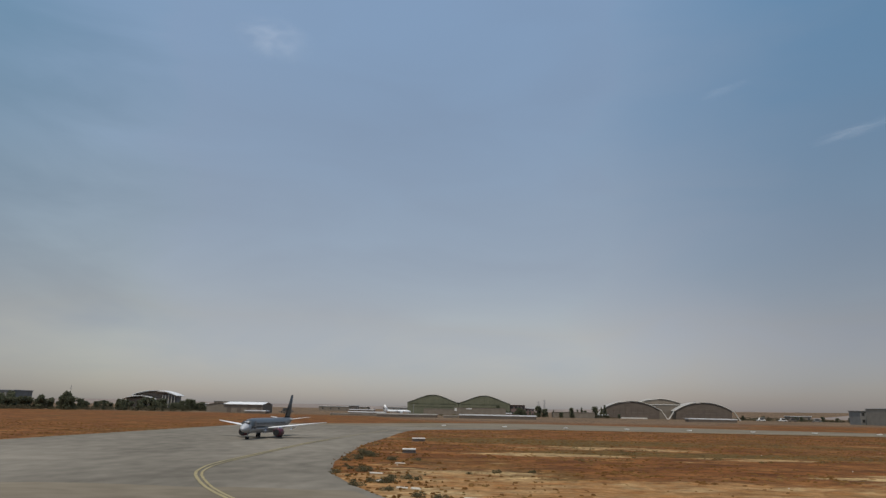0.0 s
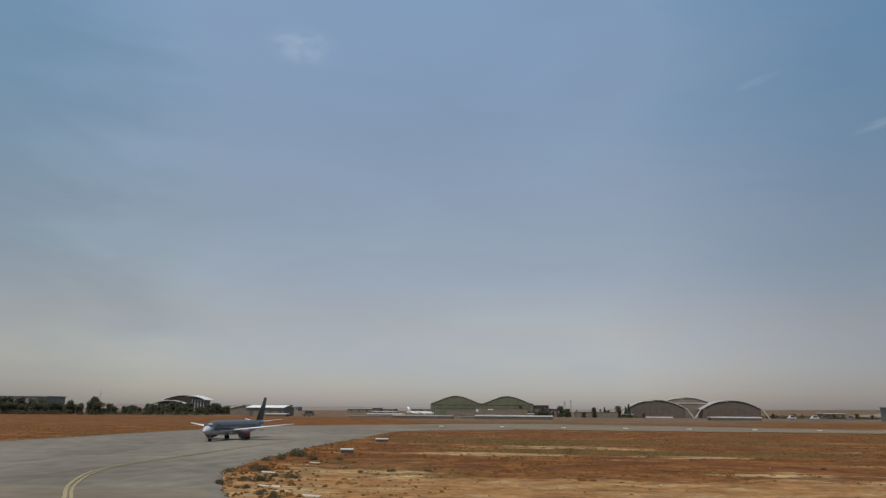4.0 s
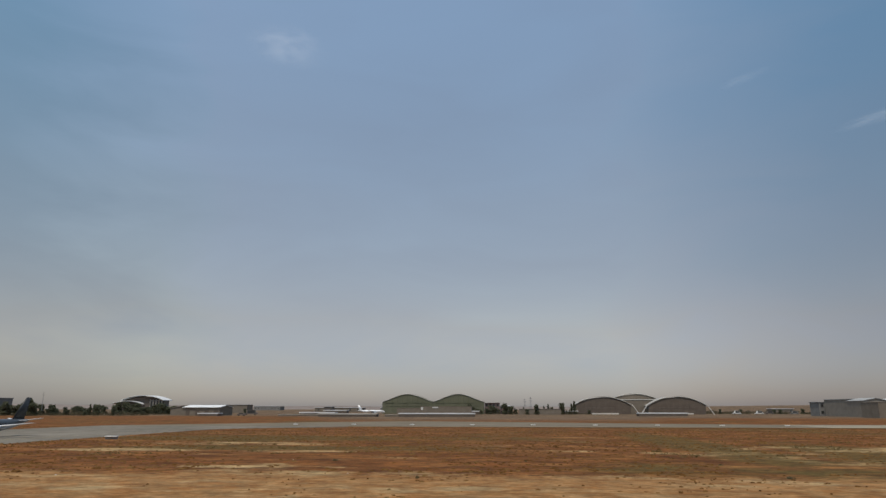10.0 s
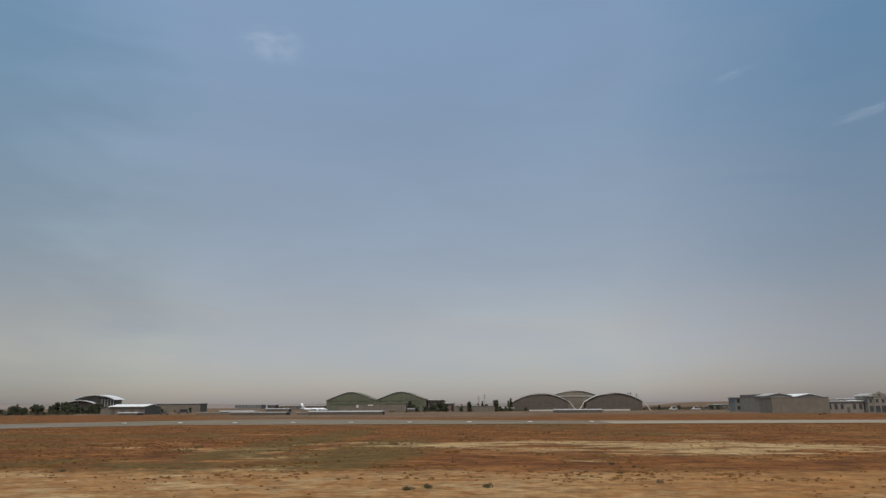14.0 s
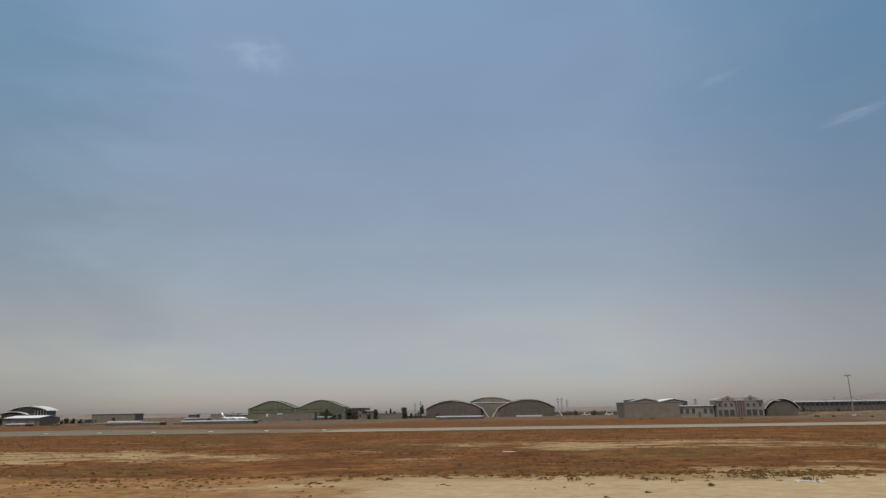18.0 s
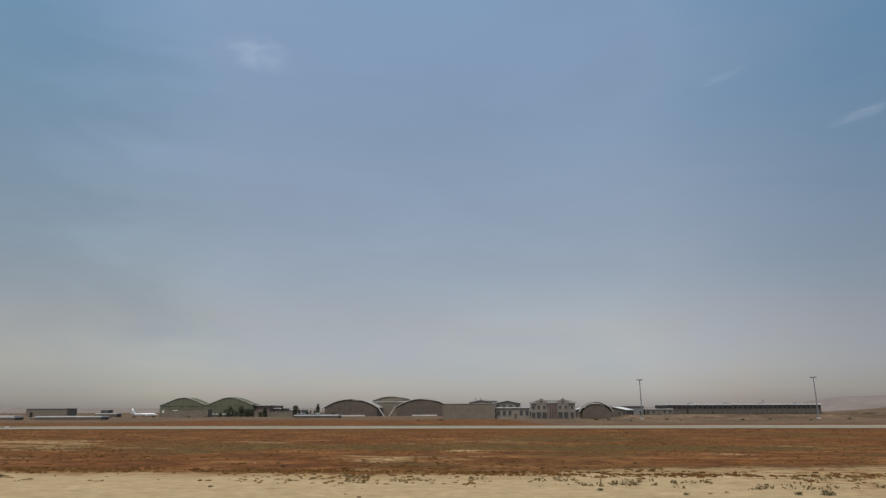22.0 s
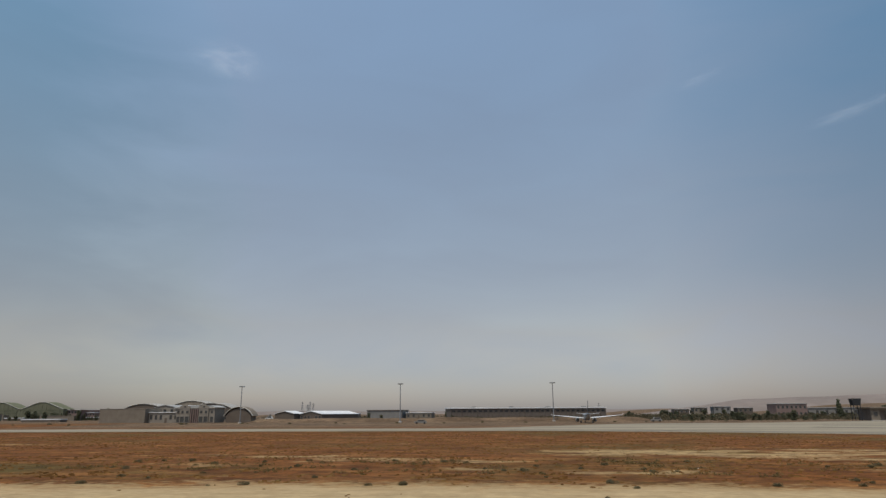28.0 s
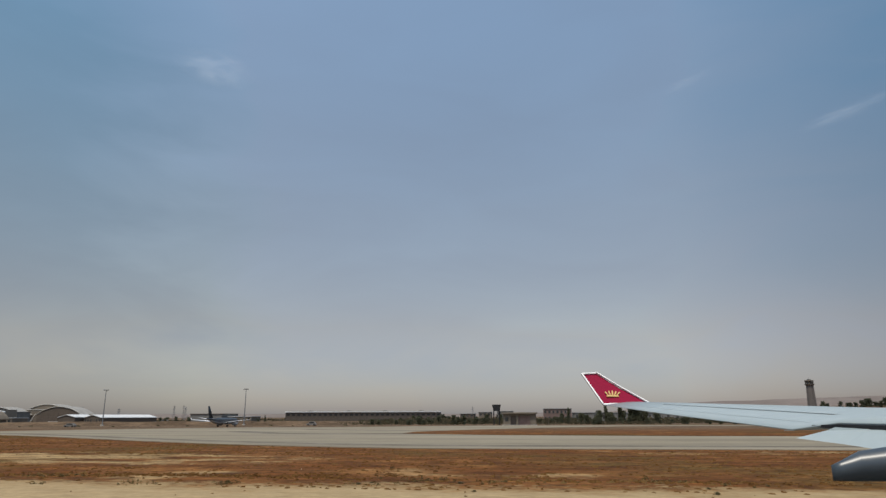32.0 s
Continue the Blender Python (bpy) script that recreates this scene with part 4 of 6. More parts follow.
def lamp_mast(x, y, h):
    t = thing("floodlight_mast", "tall grey apron floodlight mast with a lamp ring", "light mast", pose(x, y, 0), "apron light masts")
    part("base", boxes((-0.6, 0.6, -0.6, 0.6, -0.3, 0.5), bevel=0.05), M["concrete"], t)
    part("pole", tube(bmesh.new(), (0, 0, 0.5), (0, 0, h - 0.5), 0.26, 0.13, 10), M["steel"], t)
    part("head_ring", tube(bmesh.new(), (0, 0, h - 0.5), (0, 0, h - 0.15), 0.75, 0.75, 12), M["steel"], t)
    for i in range(6):
        a = i * math.pi / 3
        part("floodlight", boxes((math.cos(a) * 0.95 - 0.25, math.cos(a) * 0.95 + 0.25, math.sin(a) * 0.95 - 0.25, math.sin(a) * 0.95 + 0.25, h - 0.55, h - 0.1), bevel=0.04), M["grey_roof"], t)


for x, y, h in ((281.2, 275, 15.6), (349.3, 281, 16.2), (413.4, 290, 16.3)):
    lamp_mast(x, y, h)


def pylon(x, y, h, label="thin lattice radio mast with cross arms"):
    t = thing("lattice_mast", label, "mast", pose(x, y, 0), "lattice masts")
    for sx, sy in ((-1, -1), (1, -1), (1, 1), (-1, 1)):
        part("leg", tube(bmesh.new(), (sx * 1.1, sy * 1.1, -0.4), (sx * 0.15, sy * 0.15, h), 0.1, 0.06, 5), M["steel"], t)
    for i in range(6):
        z0, z1 = h * i / 6, h * (i + 1) / 6
        a, c = 1.1 - 0.95 * i / 6, 1.1 - 0.95 * (i + 1) / 6
        part("brace", tube(bmesh.new(), (-a, -a, z0), (c, -c, z1), 0.06, seg=4), M["steel"], t)
        part("brace", tube(bmesh.new(), (a, a, z0), (-c, c, z1), 0.06, seg=4), M["steel"], t)
    for z in (0.78, 0.9):
        part("cross_arm", boxes((-1.6, 1.6, -0.1, 0.1, h * z, h * z + 0.2)), M["steel"], t)


for x, y, h in ((61, 640, 13), (66.5, 640, 14.5), (193, 602, 14.5), (197, 612, 15), (261.3, 419, 9.5), (201.5, 608, 13.5), (470, 700, 13)):
    pylon(x, y, h)


# low sheds and fronts before the hangars
def canopy(x0, x1, y, h, label, fascia="roof_white", posts=7):
    """A long low open shed: white roof edge over a plain front."""
    t = thing("shelter", label, "shelter", pose((x0 + x1) / 2, y, 0), "low shelters before the hangars")
    w = (x1 - x0) / 2
    part("roof", boxes((-w, w, -0.3, 6, h - 0.5, h), bevel=0.03), M[fascia], t, "white flat roof")
    part("back_wall", boxes((-w + 0.2, w - 0.2, -0.2, 5.8, -0.5, h - 0.504)), M["brown_door"], t)
    for i in range(posts):
        px_ = -w + 0.4 + (2 * w - 0.8) * i / (posts - 1)
        part("post", boxes((px_ - 0.12, px_ + 0.12, -0.28, -0.196, -0.4, h - 0.505)), M["brown_door"], t)


canopy(-6.6, 29.0, 312, 1.75, "long low shelter with a white roof before the hangars", posts=10)
canopy(-44.5, -16.5, 311, 1.5, "long low shelter with a pale roof before the hangars", "concrete", 8)
canopy(-64, -45, 345, 1.9, "low white-roofed shelter on the far field", posts=6)
canopy(-89, -71, 482, 2.7, "low white-roofed shelter far across the field", posts=5)
block("cabin", "small dark cabin beside a white shelter", "cabin", -91, -84.5, 492, 5, 4.9, "dark_wall", "grey_roof", 1, 3)
canopy(-114.8, -103.8, 336, 1.5, "low white-roofed shelter beside a hall", posts=5)
canopy(10, 26, 462, 2.2, "low white-roofed shelter beside the hangars", posts=5)
canopy(111, 136, 357, 1.75, "low white-roofed shelter before the arched hangars", posts=8)
canopy(74, 92, 466, 2.4, "low white-roofed shelter beside the hangars", posts=5)
shed = block("front_shed", "plain grey-brown shed with white panels before two hangars", "shed", -12.6, 21.0, 441, 6, 4.9, "tan", "tan", 1, 6, 0.1, 0.2, win=False)
for x0, x1, z0, z1 in ((-16.4, -15.0, 2.9, 4.7), (-8.8, -5.2, 4.1, 4.8)):
    part("white_panel", boxes((x0, x1, -0.12, -0.005, z0, z1), bevel=0.02), M["white_paint"], shed, "white-painted panel")
block("front_shed", "low grey-brown shed front before a hangar", "shed", -36, -14, 489, 6, 4.0, "tan", "tan", 1, 6, 0.1, 0.2, win=False)
block("front_shed", "long plain tan shed between the hangars", "shed", 52, 79, 446, 8, 3.4, "tan", "tan", 1, 6, 0.15, 0.25, win=False)


def pole(x, y, h, label="thin dark aerial pole above the trees"):
    t = thing("aerial_pole", label, "pole", pose(x, y, 0))
    part("shaft", tube(bmesh.new(), (0, 0, -0.4), (0, 0, h), 0.16, 0.08, 6), M["steel"], t)
    part("cross_arm", boxes((-0.9, 0.9, -0.06, 0.06, h * 0.86, h * 0.86 + 0.12)), M["steel"], t)


pole(-238, 388, 13.5)
pole(-40, 452, 7.0, "dark pole on the far field")

# ---- aircraft ----
def loft(sections, material, name, parent, label="", smooth=True):
    """Skin over rings of points (all rings alike in number), with closed ends."""
    n = len(sections[0])
    verts = [p for s in sections for p in s]
    faces = []
    for i in range(len(sections) - 1):
        for k in range(n):
            a, b_ = i * n + k, i * n + (k + 1) % n
            faces.append((a, b_, b_ + n, a + n))
    faces.append(tuple(range(n))[::-1])
    faces.append(tuple(range((len(sections) - 1) * n, len(sections) * n)))
    bm = bmesh.new()
    vs = [bm.verts.new(p) for p in verts]
    for f in faces:
        try:
            bm.faces.new([vs[i] for i in f])
        except ValueError:
            pass
    return part(name, bm, material, parent, label, smooth)


def ring(x, z, ry, rz, n=18, lo=0.0, hi=2 * math.pi):
    return [(x, ry * math.cos(a), z + rz * math.sin(a)) for a in np.linspace(lo, hi, n, endpoint=abs(hi - lo) < 6)]


def blade(root, tip, material, name, parent, label="", thick=0.12):
    """A wing, fin or tailplane: root and tip are (leading point, trailing point)."""
    secs = []
    for le, te in (root, tip):
        le, te = Vector(le), Vector(te)
        c = te - le
        up = Vector((0, 0, 1)) if abs(tip[0][2] - root[0][2]) < abs(tip[0][1] - root[0][1]) else Vector((0, 1, 0))
        secs.append([tuple(le + c * f + up * c.length * thick * h) for f, h in ((0, 0), (0.12, 0.42), (0.4, 0.5), (0.75, 0.25), (1, 0.02), (1, -0.02), (0.6, -0.3), (0.2, -0.4))])
    return loft(secs, material, name, parent, label)


def airliner(m, label, upper, lower, tail, engine, wing="plane_white", nose="plane_white", span=1.0, tips=True):
    """A twin-engined jet, nose at the origin, tail along +x, 36 units long."""
    t = thing("airliner", label, "aircraft", m)
    xs = [(0.0, 2.35, 0.10, 0.10), (0.5, 2.45, 0.55, 0.5), (1.4, 2.62, 0.95, 0.9), (2.6, 2.85, 1.28, 1.3), (4.2, 3.05, 1.48, 1.62), (6.5, 3.1, 1.52, 1.72), (24.5, 3.1, 1.52, 1.72), (28.5, 3.4, 1.35, 1.4), (32.0, 3.85, 0.9, 0.92), (35.0, 4.25, 0.35, 0.4), (35.9, 4.35, 0.1, 0.12)]
    # belly and back as two skins that meet a little under the windows
    cut = -0.32
    loft([ring(x, z, ry, rz, 14, cut, math.pi - cut) for x, z, ry, rz in xs[3:]], M[upper], "upper_fuselage", t)
    loft([ring(x, z, ry, rz, 14, math.pi - cut, 2 * math.pi + cut) for x, z, ry, rz in xs[3:]], M[lower], "lower_fuselage", t)
    loft([ring(x, z, ry, rz, 20) for x, z, ry, rz in xs[:4]], M[nose], "nose", t)
    part("cockpit_window", boxes((1.75, 2.55, -1.0, 1.0, 3.45, 3.95), bevel=0.12), M["glass"], t, "dark cockpit glazing")
    for s in (-1, 1):
        pane = from_bm("cabin_window", boxes((0, 0.3, -0.06, 0.06, 3.35, 3.75), bevel=0.02), M["glass"])
        for i in range(22):
            part("cabin_window", pane, None, t, at=pose(5.2 + 0.95 * i, s * 1.49, 0))
        part("cabin_door", boxes((4.1, 4.95, s * 1.47 - 0.06, s * 1.47 + 0.07, 2.35, 4.2), bevel=0.03), M[upper], t)
        w = blade(((12.0, s * 0.9, 2.3), (18.6, s * 0.9, 2.2)), ((19.6, s * 14.3 * span, 3.9), (21.2, s * 14.3 * span, 3.85)), M[wing], "wing", t, "pale swept wing", 0.11)
        if tips:
            blade(((19.7, s * 14.3 * span, 3.9), (21.1, s * 14.3 * span, 3.9)), ((20.6, s * (14.3 * span + 0.3), 4.9), (21.2, s * (14.3 * span + 0.3), 4.9)), M[wing], "winglet", w, "", 0.06)
        part("flap_fairing", tube(bmesh.new(), (15.5, s * 6.5, 2.3), (20.0, s * 6.5, 2.5), 0.28, 0.06), M[wing], w)
        e = loft([ring(x, 1.45, r, r, 16) for x, r in ((10.9, 0.78), (11.3, 0.98), (12.8, 1.05), (14.4, 0.86), (15.2, 0.6))], M[engine], "engine", t, "round engine nacelle")
        for v in e.data.vertices:
            v.co.y += s * 4.4
        rim = tube(bmesh.new(), (10.82, s * 4.4, 1.45), (10.94, s * 4.4, 1.45), 0.74, 0.8, 16)
        part("intake", rim, M["rubber"], e)
        part("pylon", boxes((12.2, 15.0, s * 4.4 - 0.12, s * 4.4 + 0.12, 2.0, 2.75)), M[wing], t)
        blade(((30.6, s * 0.5, 4.2), (33.4, s * 0.5, 4.2)), ((33.8, s * 5.6, 4.9), (35.0, s * 5.6, 4.9)), M[wing], "tailplane", t, "", 0.1)
        g = part("main_gear", tube(bmesh.new(), (18.2, s * 2.9, 0.5), (18.0, s * 2.7, 2.3), 0.16), M["steel"], t)
        for o in (-0.3, 0.3):
            part("wheel", tube(bmesh.new(), (18.2, s * 2.9 + o - 0.16, 0.5), (18.2, s * 2.9 + o + 0.16, 0.5), 0.5, seg=14), M["rubber"], g)
    blade(((28.9, 0, 4.4), (33.8, 0, 4.5)), ((33.6, 0, 10.9), (35.5, 0, 10.9)), M[tail], "fin", t, "tall swept tail fin", 0.09)
    part("belly_fairing", boxes((11.5, 19.5, -1.5, 1.5, 1.25, 2.3), bevel=0.35), M[lower], t)
    g = part("nose_gear", tube(bmesh.new(), (3.6, 0, 0.35), (3.9, 0, 1.7), 0.12), M["steel"], t)
    for o in (-0.22, 0.22):
        part("wheel", tube(bmesh.new(), (3.6, o - 0.1, 0.36), (3.6, o + 0.1, 0.36), 0.36, seg=12), M["rubber"], g)
    return t


def jet_pose(x, y, towards, k):
    return pose(x, y, 0.03, 0, 0, towards) @ Matrix.Scale(k, 4)


airliner(jet_pose(-25.1, 73.7, 86.9, 0.475), "charcoal and white twin-engined airliner taxiing with magenta-red engines", "charcoal", "plane_grey", "charcoal_fin", "maroon", nose="plane_grey", tips=False)
airliner(jet_pose(424.2, 262, -91, 0.70), "dark grey twin-engined airliner parked with its tail to the runway", "charcoal", "plane_grey", "charcoal_fin", "plane_grey", span=1.24)
airliner(jet_pose(-45.5, 494, 190, 0.56), "white airliner parked far off beside a hangar", "plane_white", "plane_white", "plane_white", "plane_grey")


# ---- walls, signs and small airfield things ----
def low_wall(x0, x1, y, h, label, group):
    t = thing("low_wall", label, "wall", pose((x0 + x1) / 2, y, 0), group)
    w, n = (x1 - x0) / 2, max(2, int((x1 - x0) / 6))
    for i in range(n):
        part("panel", boxes((-w + 2 * w * i / n + 0.03, -w + 2 * w * (i + 1) / n - 0.03, 0, 2.4, -0.6, h), bevel=0.03), M["tan"], t)
    part("coping", boxes((-w - 0.1, w + 0.1, -0.1, 2.5, h + 0.004, h + 0.16)), M["stone"], t)


low_wall(-70, -44, 330, 0.8, "low pale concrete blast wall", "low blast walls")
low_wall(-14, -7, 318, 0.9, "low pale concrete blast wall", "low blast walls")


def sign_slab(x, y, w, h, label):
    t = thing("taxiway_sign", label, "sign", pose(x, y, -0.25, 0, 0, 4), "taxiway edge signs")
    part("cap", boxes((-w / 2 - 0.02, w / 2 + 0.02, -0.3, 0.2, h + 0.204, h + 0.33), bevel=0.02), M["white_paint"], t, "white-painted top")
    part("face", boxes((-w / 2, w / 2, -0.12, 0.12, 0.1, h + 0.2), bevel=0.01), M["grey_wall"], t, "blue-grey unlit face")
    part("plinth", boxes((-w / 2, w / 2, -0.2, 0.2, -0.1, 0.096)), M["concrete"], t)


sign_slab(-6.3, 82.0, 1.5, 0.26, "low white-topped taxiway sign in dry grass")
sign_slab(-5.4, 60.5, 1.14, 0.22, "low white-topped taxiway sign in dry grass")


def approach_light(x, y, h, w):
    t = thing("approach_light", "dark light bar on two short legs on a concrete pad", "runway light", pose(x, y, -0.1), "runway approach lights")
    part("pad", boxes((-0.68, 0.68, -0.35, 0.35, -0.3, 0.11), bevel=0.02), M["stone"], t, "pale concrete pad")
    part("light_bar", boxes((-w / 2, w / 2, -0.16, 0.16, h + 0.08, h + 0.21), bevel=0.03), M["gap"], t)
    for s in (-0.28, 0.28):
        part("leg", tube(bmesh.new(), (s * w, 0, 0.05), (s * w, 0, h + 0.06), 0.045), M["gap"], t)


for x, y in ((172.7, 30.6), (172.5, 35.4), (172.3, 40.6)):
    approach_light(x, y, 0.36, 0.5)


def junction_box(x, y):
    t = thing("junction_box", "grey concrete junction box on the sandy verge", "box", pose(x, y, -0.1))
    part("body", boxes((-0.42, 0.42, -0.3, 0.3, -0.3, 0.62), bevel=0.04), M["grey_wall"], t)
    part("lid", boxes((-0.48, 0.48, -0.36, 0.36, 0.624, 0.72), bevel=0.02), M["concrete"], t)


junction_box(172.8, 24.7)


def car(x, y, turn, paint, label, long=4.4, high=1.5):
    t = thing("vehicle", label, "vehicle", pose(x, y, 0.0, 0, 0, turn), "vehicles on the airfield")
    part("body", prism([(-long / 2, 0.35), (-long / 2, 0.85), (-long * 0.3, 0.95), (-long * 0.2, high), (long * 0.28, high), (long * 0.42, 0.95), (long / 2, 0.85), (long / 2, 0.35)], -0.85, 0.85), M[paint], t)
    part("side_glass", boxes((-long * 0.2, long * 0.3, -0.88, 0.88, 0.98, high - 0.15)), M["glass"], t)
    for sx in (-long * 0.31, long * 0.31):
        for s in (-0.8, 0.8):
            part("wheel", tube(bmesh.new(), (sx, s - 0.1, 0.33), (sx, s + 0.1, 0.33), 0.33, seg=12), M["rubber"], t)


car(-97, 350, 0, "dark_wall", "dark service vehicle standing on the far field")
car(-112, 402, 5, "dark_wall", "dark brown service truck standing on the far field", 9.0, 2.8)
for x, y, turn, paint, label in ((221, 497, 4, "white_paint", "white van standing before low dusty bushes"), (229, 500, 0, "dark_wall", "dark truck standing before low dusty bushes"), (205, 495, 8, "white_paint", "white van standing before low dusty bushes"), (246, 500, -5, "grey_wall", "grey truck standing before low dusty bushes")):
    car(x, y, turn, paint, label, 6.0, 2.3)
car(365, 240, 8, "grey_wall", "grey service vehicle beside the apron")
car(452, 272, 3, "grey_wall", "small grey van beside the apron", 4.0, 1.7)


def broken_slab(x, y, w, d, turn, tilt):
    ob = new("concrete_slab", from_bm("concrete_slab", prism([(-w / 2, 0), (w * 0.45, -0.02), (w / 2, 0.05), (-w * 0.42, 0.07)], -d / 2, d / 2), M["stone"]))
    ob.matrix_basis = pose(x, y, relief(x, y) - 0.02, tilt, tilt * 0.4, turn)
    tagged(ob, "pale broken concrete slab among shrubs", "slab", "broken concrete slabs")


for x, y, w, d, turn, tilt in ((-5.5, 40.7, 0.9, 0.4, 4, 4), (-4.7, 36.5, 0.4, 0.6, -20, 6), (-3.2, 33.8, 0.6, 0.3, 6, 4), (-2.5, 33.6, 0.45, 0.4, 16, 6), (-4.9, 48.6, 0.75, 0.35, 5, 3), (0.2, 30.4, 1.0, 0.45, -3, 1), (164.0, 37.5, 1.4, 0.5, 3, 4), (159.8, 29.6, 1.5, 0.4, 0, 1), (148.6, 66, 1.2, 0.5, 8, 3)):
    broken_slab(x, y, w, d, turn, tilt)


def edge_marker(x, y):
    t = thing("edge_marker", "low white painted taxiway edge marker", "marker", pose(x, y, 0.03), "taxiway edge markers")
    part("block", boxes((-0.5, 0.5, -0.22, 0.22, 0, 0.15), bevel=0.03), M["white_paint"], t)
    part("foot", boxes((-0.55, 0.55, -0.27, 0.27, -0.1, 0.0)), M["concrete"], t)


for i in range(9):
    edge_marker(-6.6 + 14.0 * i, 158 + 0.4 * math.sin(i * 2.3))

# ---- plants and stones ----
def clump(rng, n, rx, ry, rz, size, up=0.0):
    """Leaf clumps scattered through a ragged egg-shaped crown: small bent quads."""
    verts, faces = [], []
    for _ in range(n):
        d = Vector((rng.gauss(0, 1), rng.gauss(0, 1), rng.gauss(0, 1))).normalized() * rng.uniform(0.35, 1.0) ** 0.6
        c = Vector((d.x * rx, d.y * ry, d.z * rz + up))
        a = Vector((rng.gauss(0, 1), rng.gauss(0, 1), rng.gauss(0, 1))).normalized()
        b_ = a.cross(Vector((rng.gauss(0, 1), rng.gauss(0, 1), rng.gauss(0, 1)))).normalized()
        s = size * rng.uniform(0.6, 1.3)
        k = len(verts)
        verts += [c - a * s, c + b_ * s * 0.6, c + a * s, c - b_ * s * 0.6 + a.cross(b_) * s * 0.3]
        faces.append((k, k + 1, k + 2, k + 3))
    return verts, faces


def tree_kind(seed, h, wide, slim=False):
    rng = random.Random(seed)
    bm = bmesh.new()
    tube(bm, (0, 0, -0.5), (0.1, 0, h * 0.45), 0.05 * h * 0.55, 0.03 * h * 0.5, 7)
    tops = []
    for i in range(6):
        a = rng.uniform(0, 6.28)
        b0 = h * rng.uniform(0.18, 0.42)
        e = (wide * 0.6 * math.cos(a), wide * 0.6 * math.sin(a), h * rng.uniform(0.45, 0.85))
        tube(bm, (0.05, 0, b0), e, 0.016 * h, 0.006 * h, 5)
        tops.append(e)
    trunk = from_bm("trunk", bm, M["bark"])
    verts, faces = [], []
    skirt = [(wide * 0.55 * math.cos(a), wide * 0.55 * math.sin(a), h * 0.2) for a in (0.4, 1.9, 3.4, 5.0)]
    for e in tops + skirt + [(0, 0, h * 0.62), (0, 0, h * 0.8), (0, 0, h * 0.35)]:
        v, f = clump(rng, 90 if not slim else 60, wide * 0.52, wide * 0.52, h * (0.2 if not slim else 0.3), 0.055 * h, e[2])
        k = len(verts)
        verts += [p + Vector((e[0] * 0.8, e[1] * 0.8, 0)) for p in v]
        faces += [tuple(i + k for i in q) for q in f]
    verts = [Vector((p.x, p.y, max(0.05, p.z))) for p in verts]
    return trunk, mesh("crown", verts, faces, M["leaf"])


KINDS = [tree_kind(11, 7.5, 2.6), tree_kind(12, 6.0, 2.9), tree_kind(13, 8.5, 1.1, True), tree_kind(14, 5.0, 2.2), tree_kind(15, 7.0, 2.0)]


def tree(k, x, y, s=1.0, turn=0.0, z=0.0, group="", label="dusty dark green tree"):
    t = thing("tree", label, "tree", pose(x, y, z, 0, 0, turn) @ Matrix.Scale(s, 4), group)
    part("trunk", KINDS[k][0], None, t)
    part("crown", KINDS[k][1], None, t)


rng = random.Random(5)


def grove(x0, x1, y0, y1, n, lo, hi, kinds, group, label, hill=False):
    """Trees at random over a stretch of ground."""
    for _ in range(n):
        x, y = rng.uniform(x0, x1), rng.uniform(y0, y1)
        tree(rng.choice(kinds), x, y, rng.uniform(lo, hi), rng.uniform(0, 360), relief(x, y) - 0.2 if hill else 0.0, group, label)


# grove at the western end and before the terminal shed
grove(-282, -219, 324, 350, 62, 0.75, 1.25, (0, 1, 3, 4), "trees at the western end", "dense dark green tree in a dusty grove")
grove(-212, -198, 328, 336, 5, 0.9, 1.25, (1, 0), "trees at the western end", "round dark green tree in a dusty grove")
grove(-198, -150, 340, 360, 12, 0.35, 0.65, (3, 4, 2), "trees at the western end", "low dark green tree in a dusty grove")
grove(-236, -172, 405, 440, 40, 0.6, 1.05, (0, 1, 3, 4), "trees before the terminal shed", "dark green tree before a curved-roof hall")
grove(-172, -150, 410, 430, 10, 0.3, 0.6, (2, 3, 4), "trees before the terminal shed", "low dark tree before a curved-roof hall")
# conifers and bushes between the hangars
for i in range(22):
    tree(rng.choice((2, 2, 4, 3)), 66 + 1.15 * i + rng.uniform(-0.5, 0.5), 462 + rng.uniform(-8, 6), rng.uniform(0.3, 0.58), rng.uniform(0, 360), 0, "conifers between the hangars", "dark conifer between the hangars")
for x, k, s in ((90, 2, 0.95), (88, 2, 0.8), (44, 2, 0.55), (50.5, 4, 0.5), (12, 3, 0.6), (25, 3, 0.7), (100, 3, 0.6), (30, 3, 0.8)):
    tree(k, x, 470 + rng.uniform(-4, 4), s, rng.uniform(0, 360), 0, "conifers between the hangars", "dark conifer between the hangars")
for x, y, k, s in ((79.6, 449, 4, 1.08), (42.6, 446, 0, 0.95), (46.5, 447, 3, 1.1), (63, 437, 4, 0.93), (68, 447, 2, 0.6), (71, 448, 2, 0.72), (73.5, 449, 4, 0.7), (57, 444, 3, 0.7), (33, 446, 3, 0.75), (27, 447, 1, 0.5)):
    tree(k, x, y, s, 37 * x, 0, "conifers between the hangars", "dark broad conifer between the hangars")
grove(36, 66, 462, 474, 8, 0.3, 0.55, (2, 3, 4), "conifers between the hangars", "low dark tree between the hangars")
# trees behind the apron and round the gate house
grove(470, 525, 290, 330, 30, 0.28, 0.6, (0, 1, 3, 4), "trees round the gate house", "dusty green tree behind the apron")
grove(547, 640, 285, 335, 44, 0.3, 0.62, (0, 1, 3, 4), "trees round the gate house", "dusty green tree behind the apron")
grove(640, 720, 300, 380, 16, 0.35, 0.7, (0, 1, 3, 4), "trees round the gate house", "dusty green tree behind the apron")
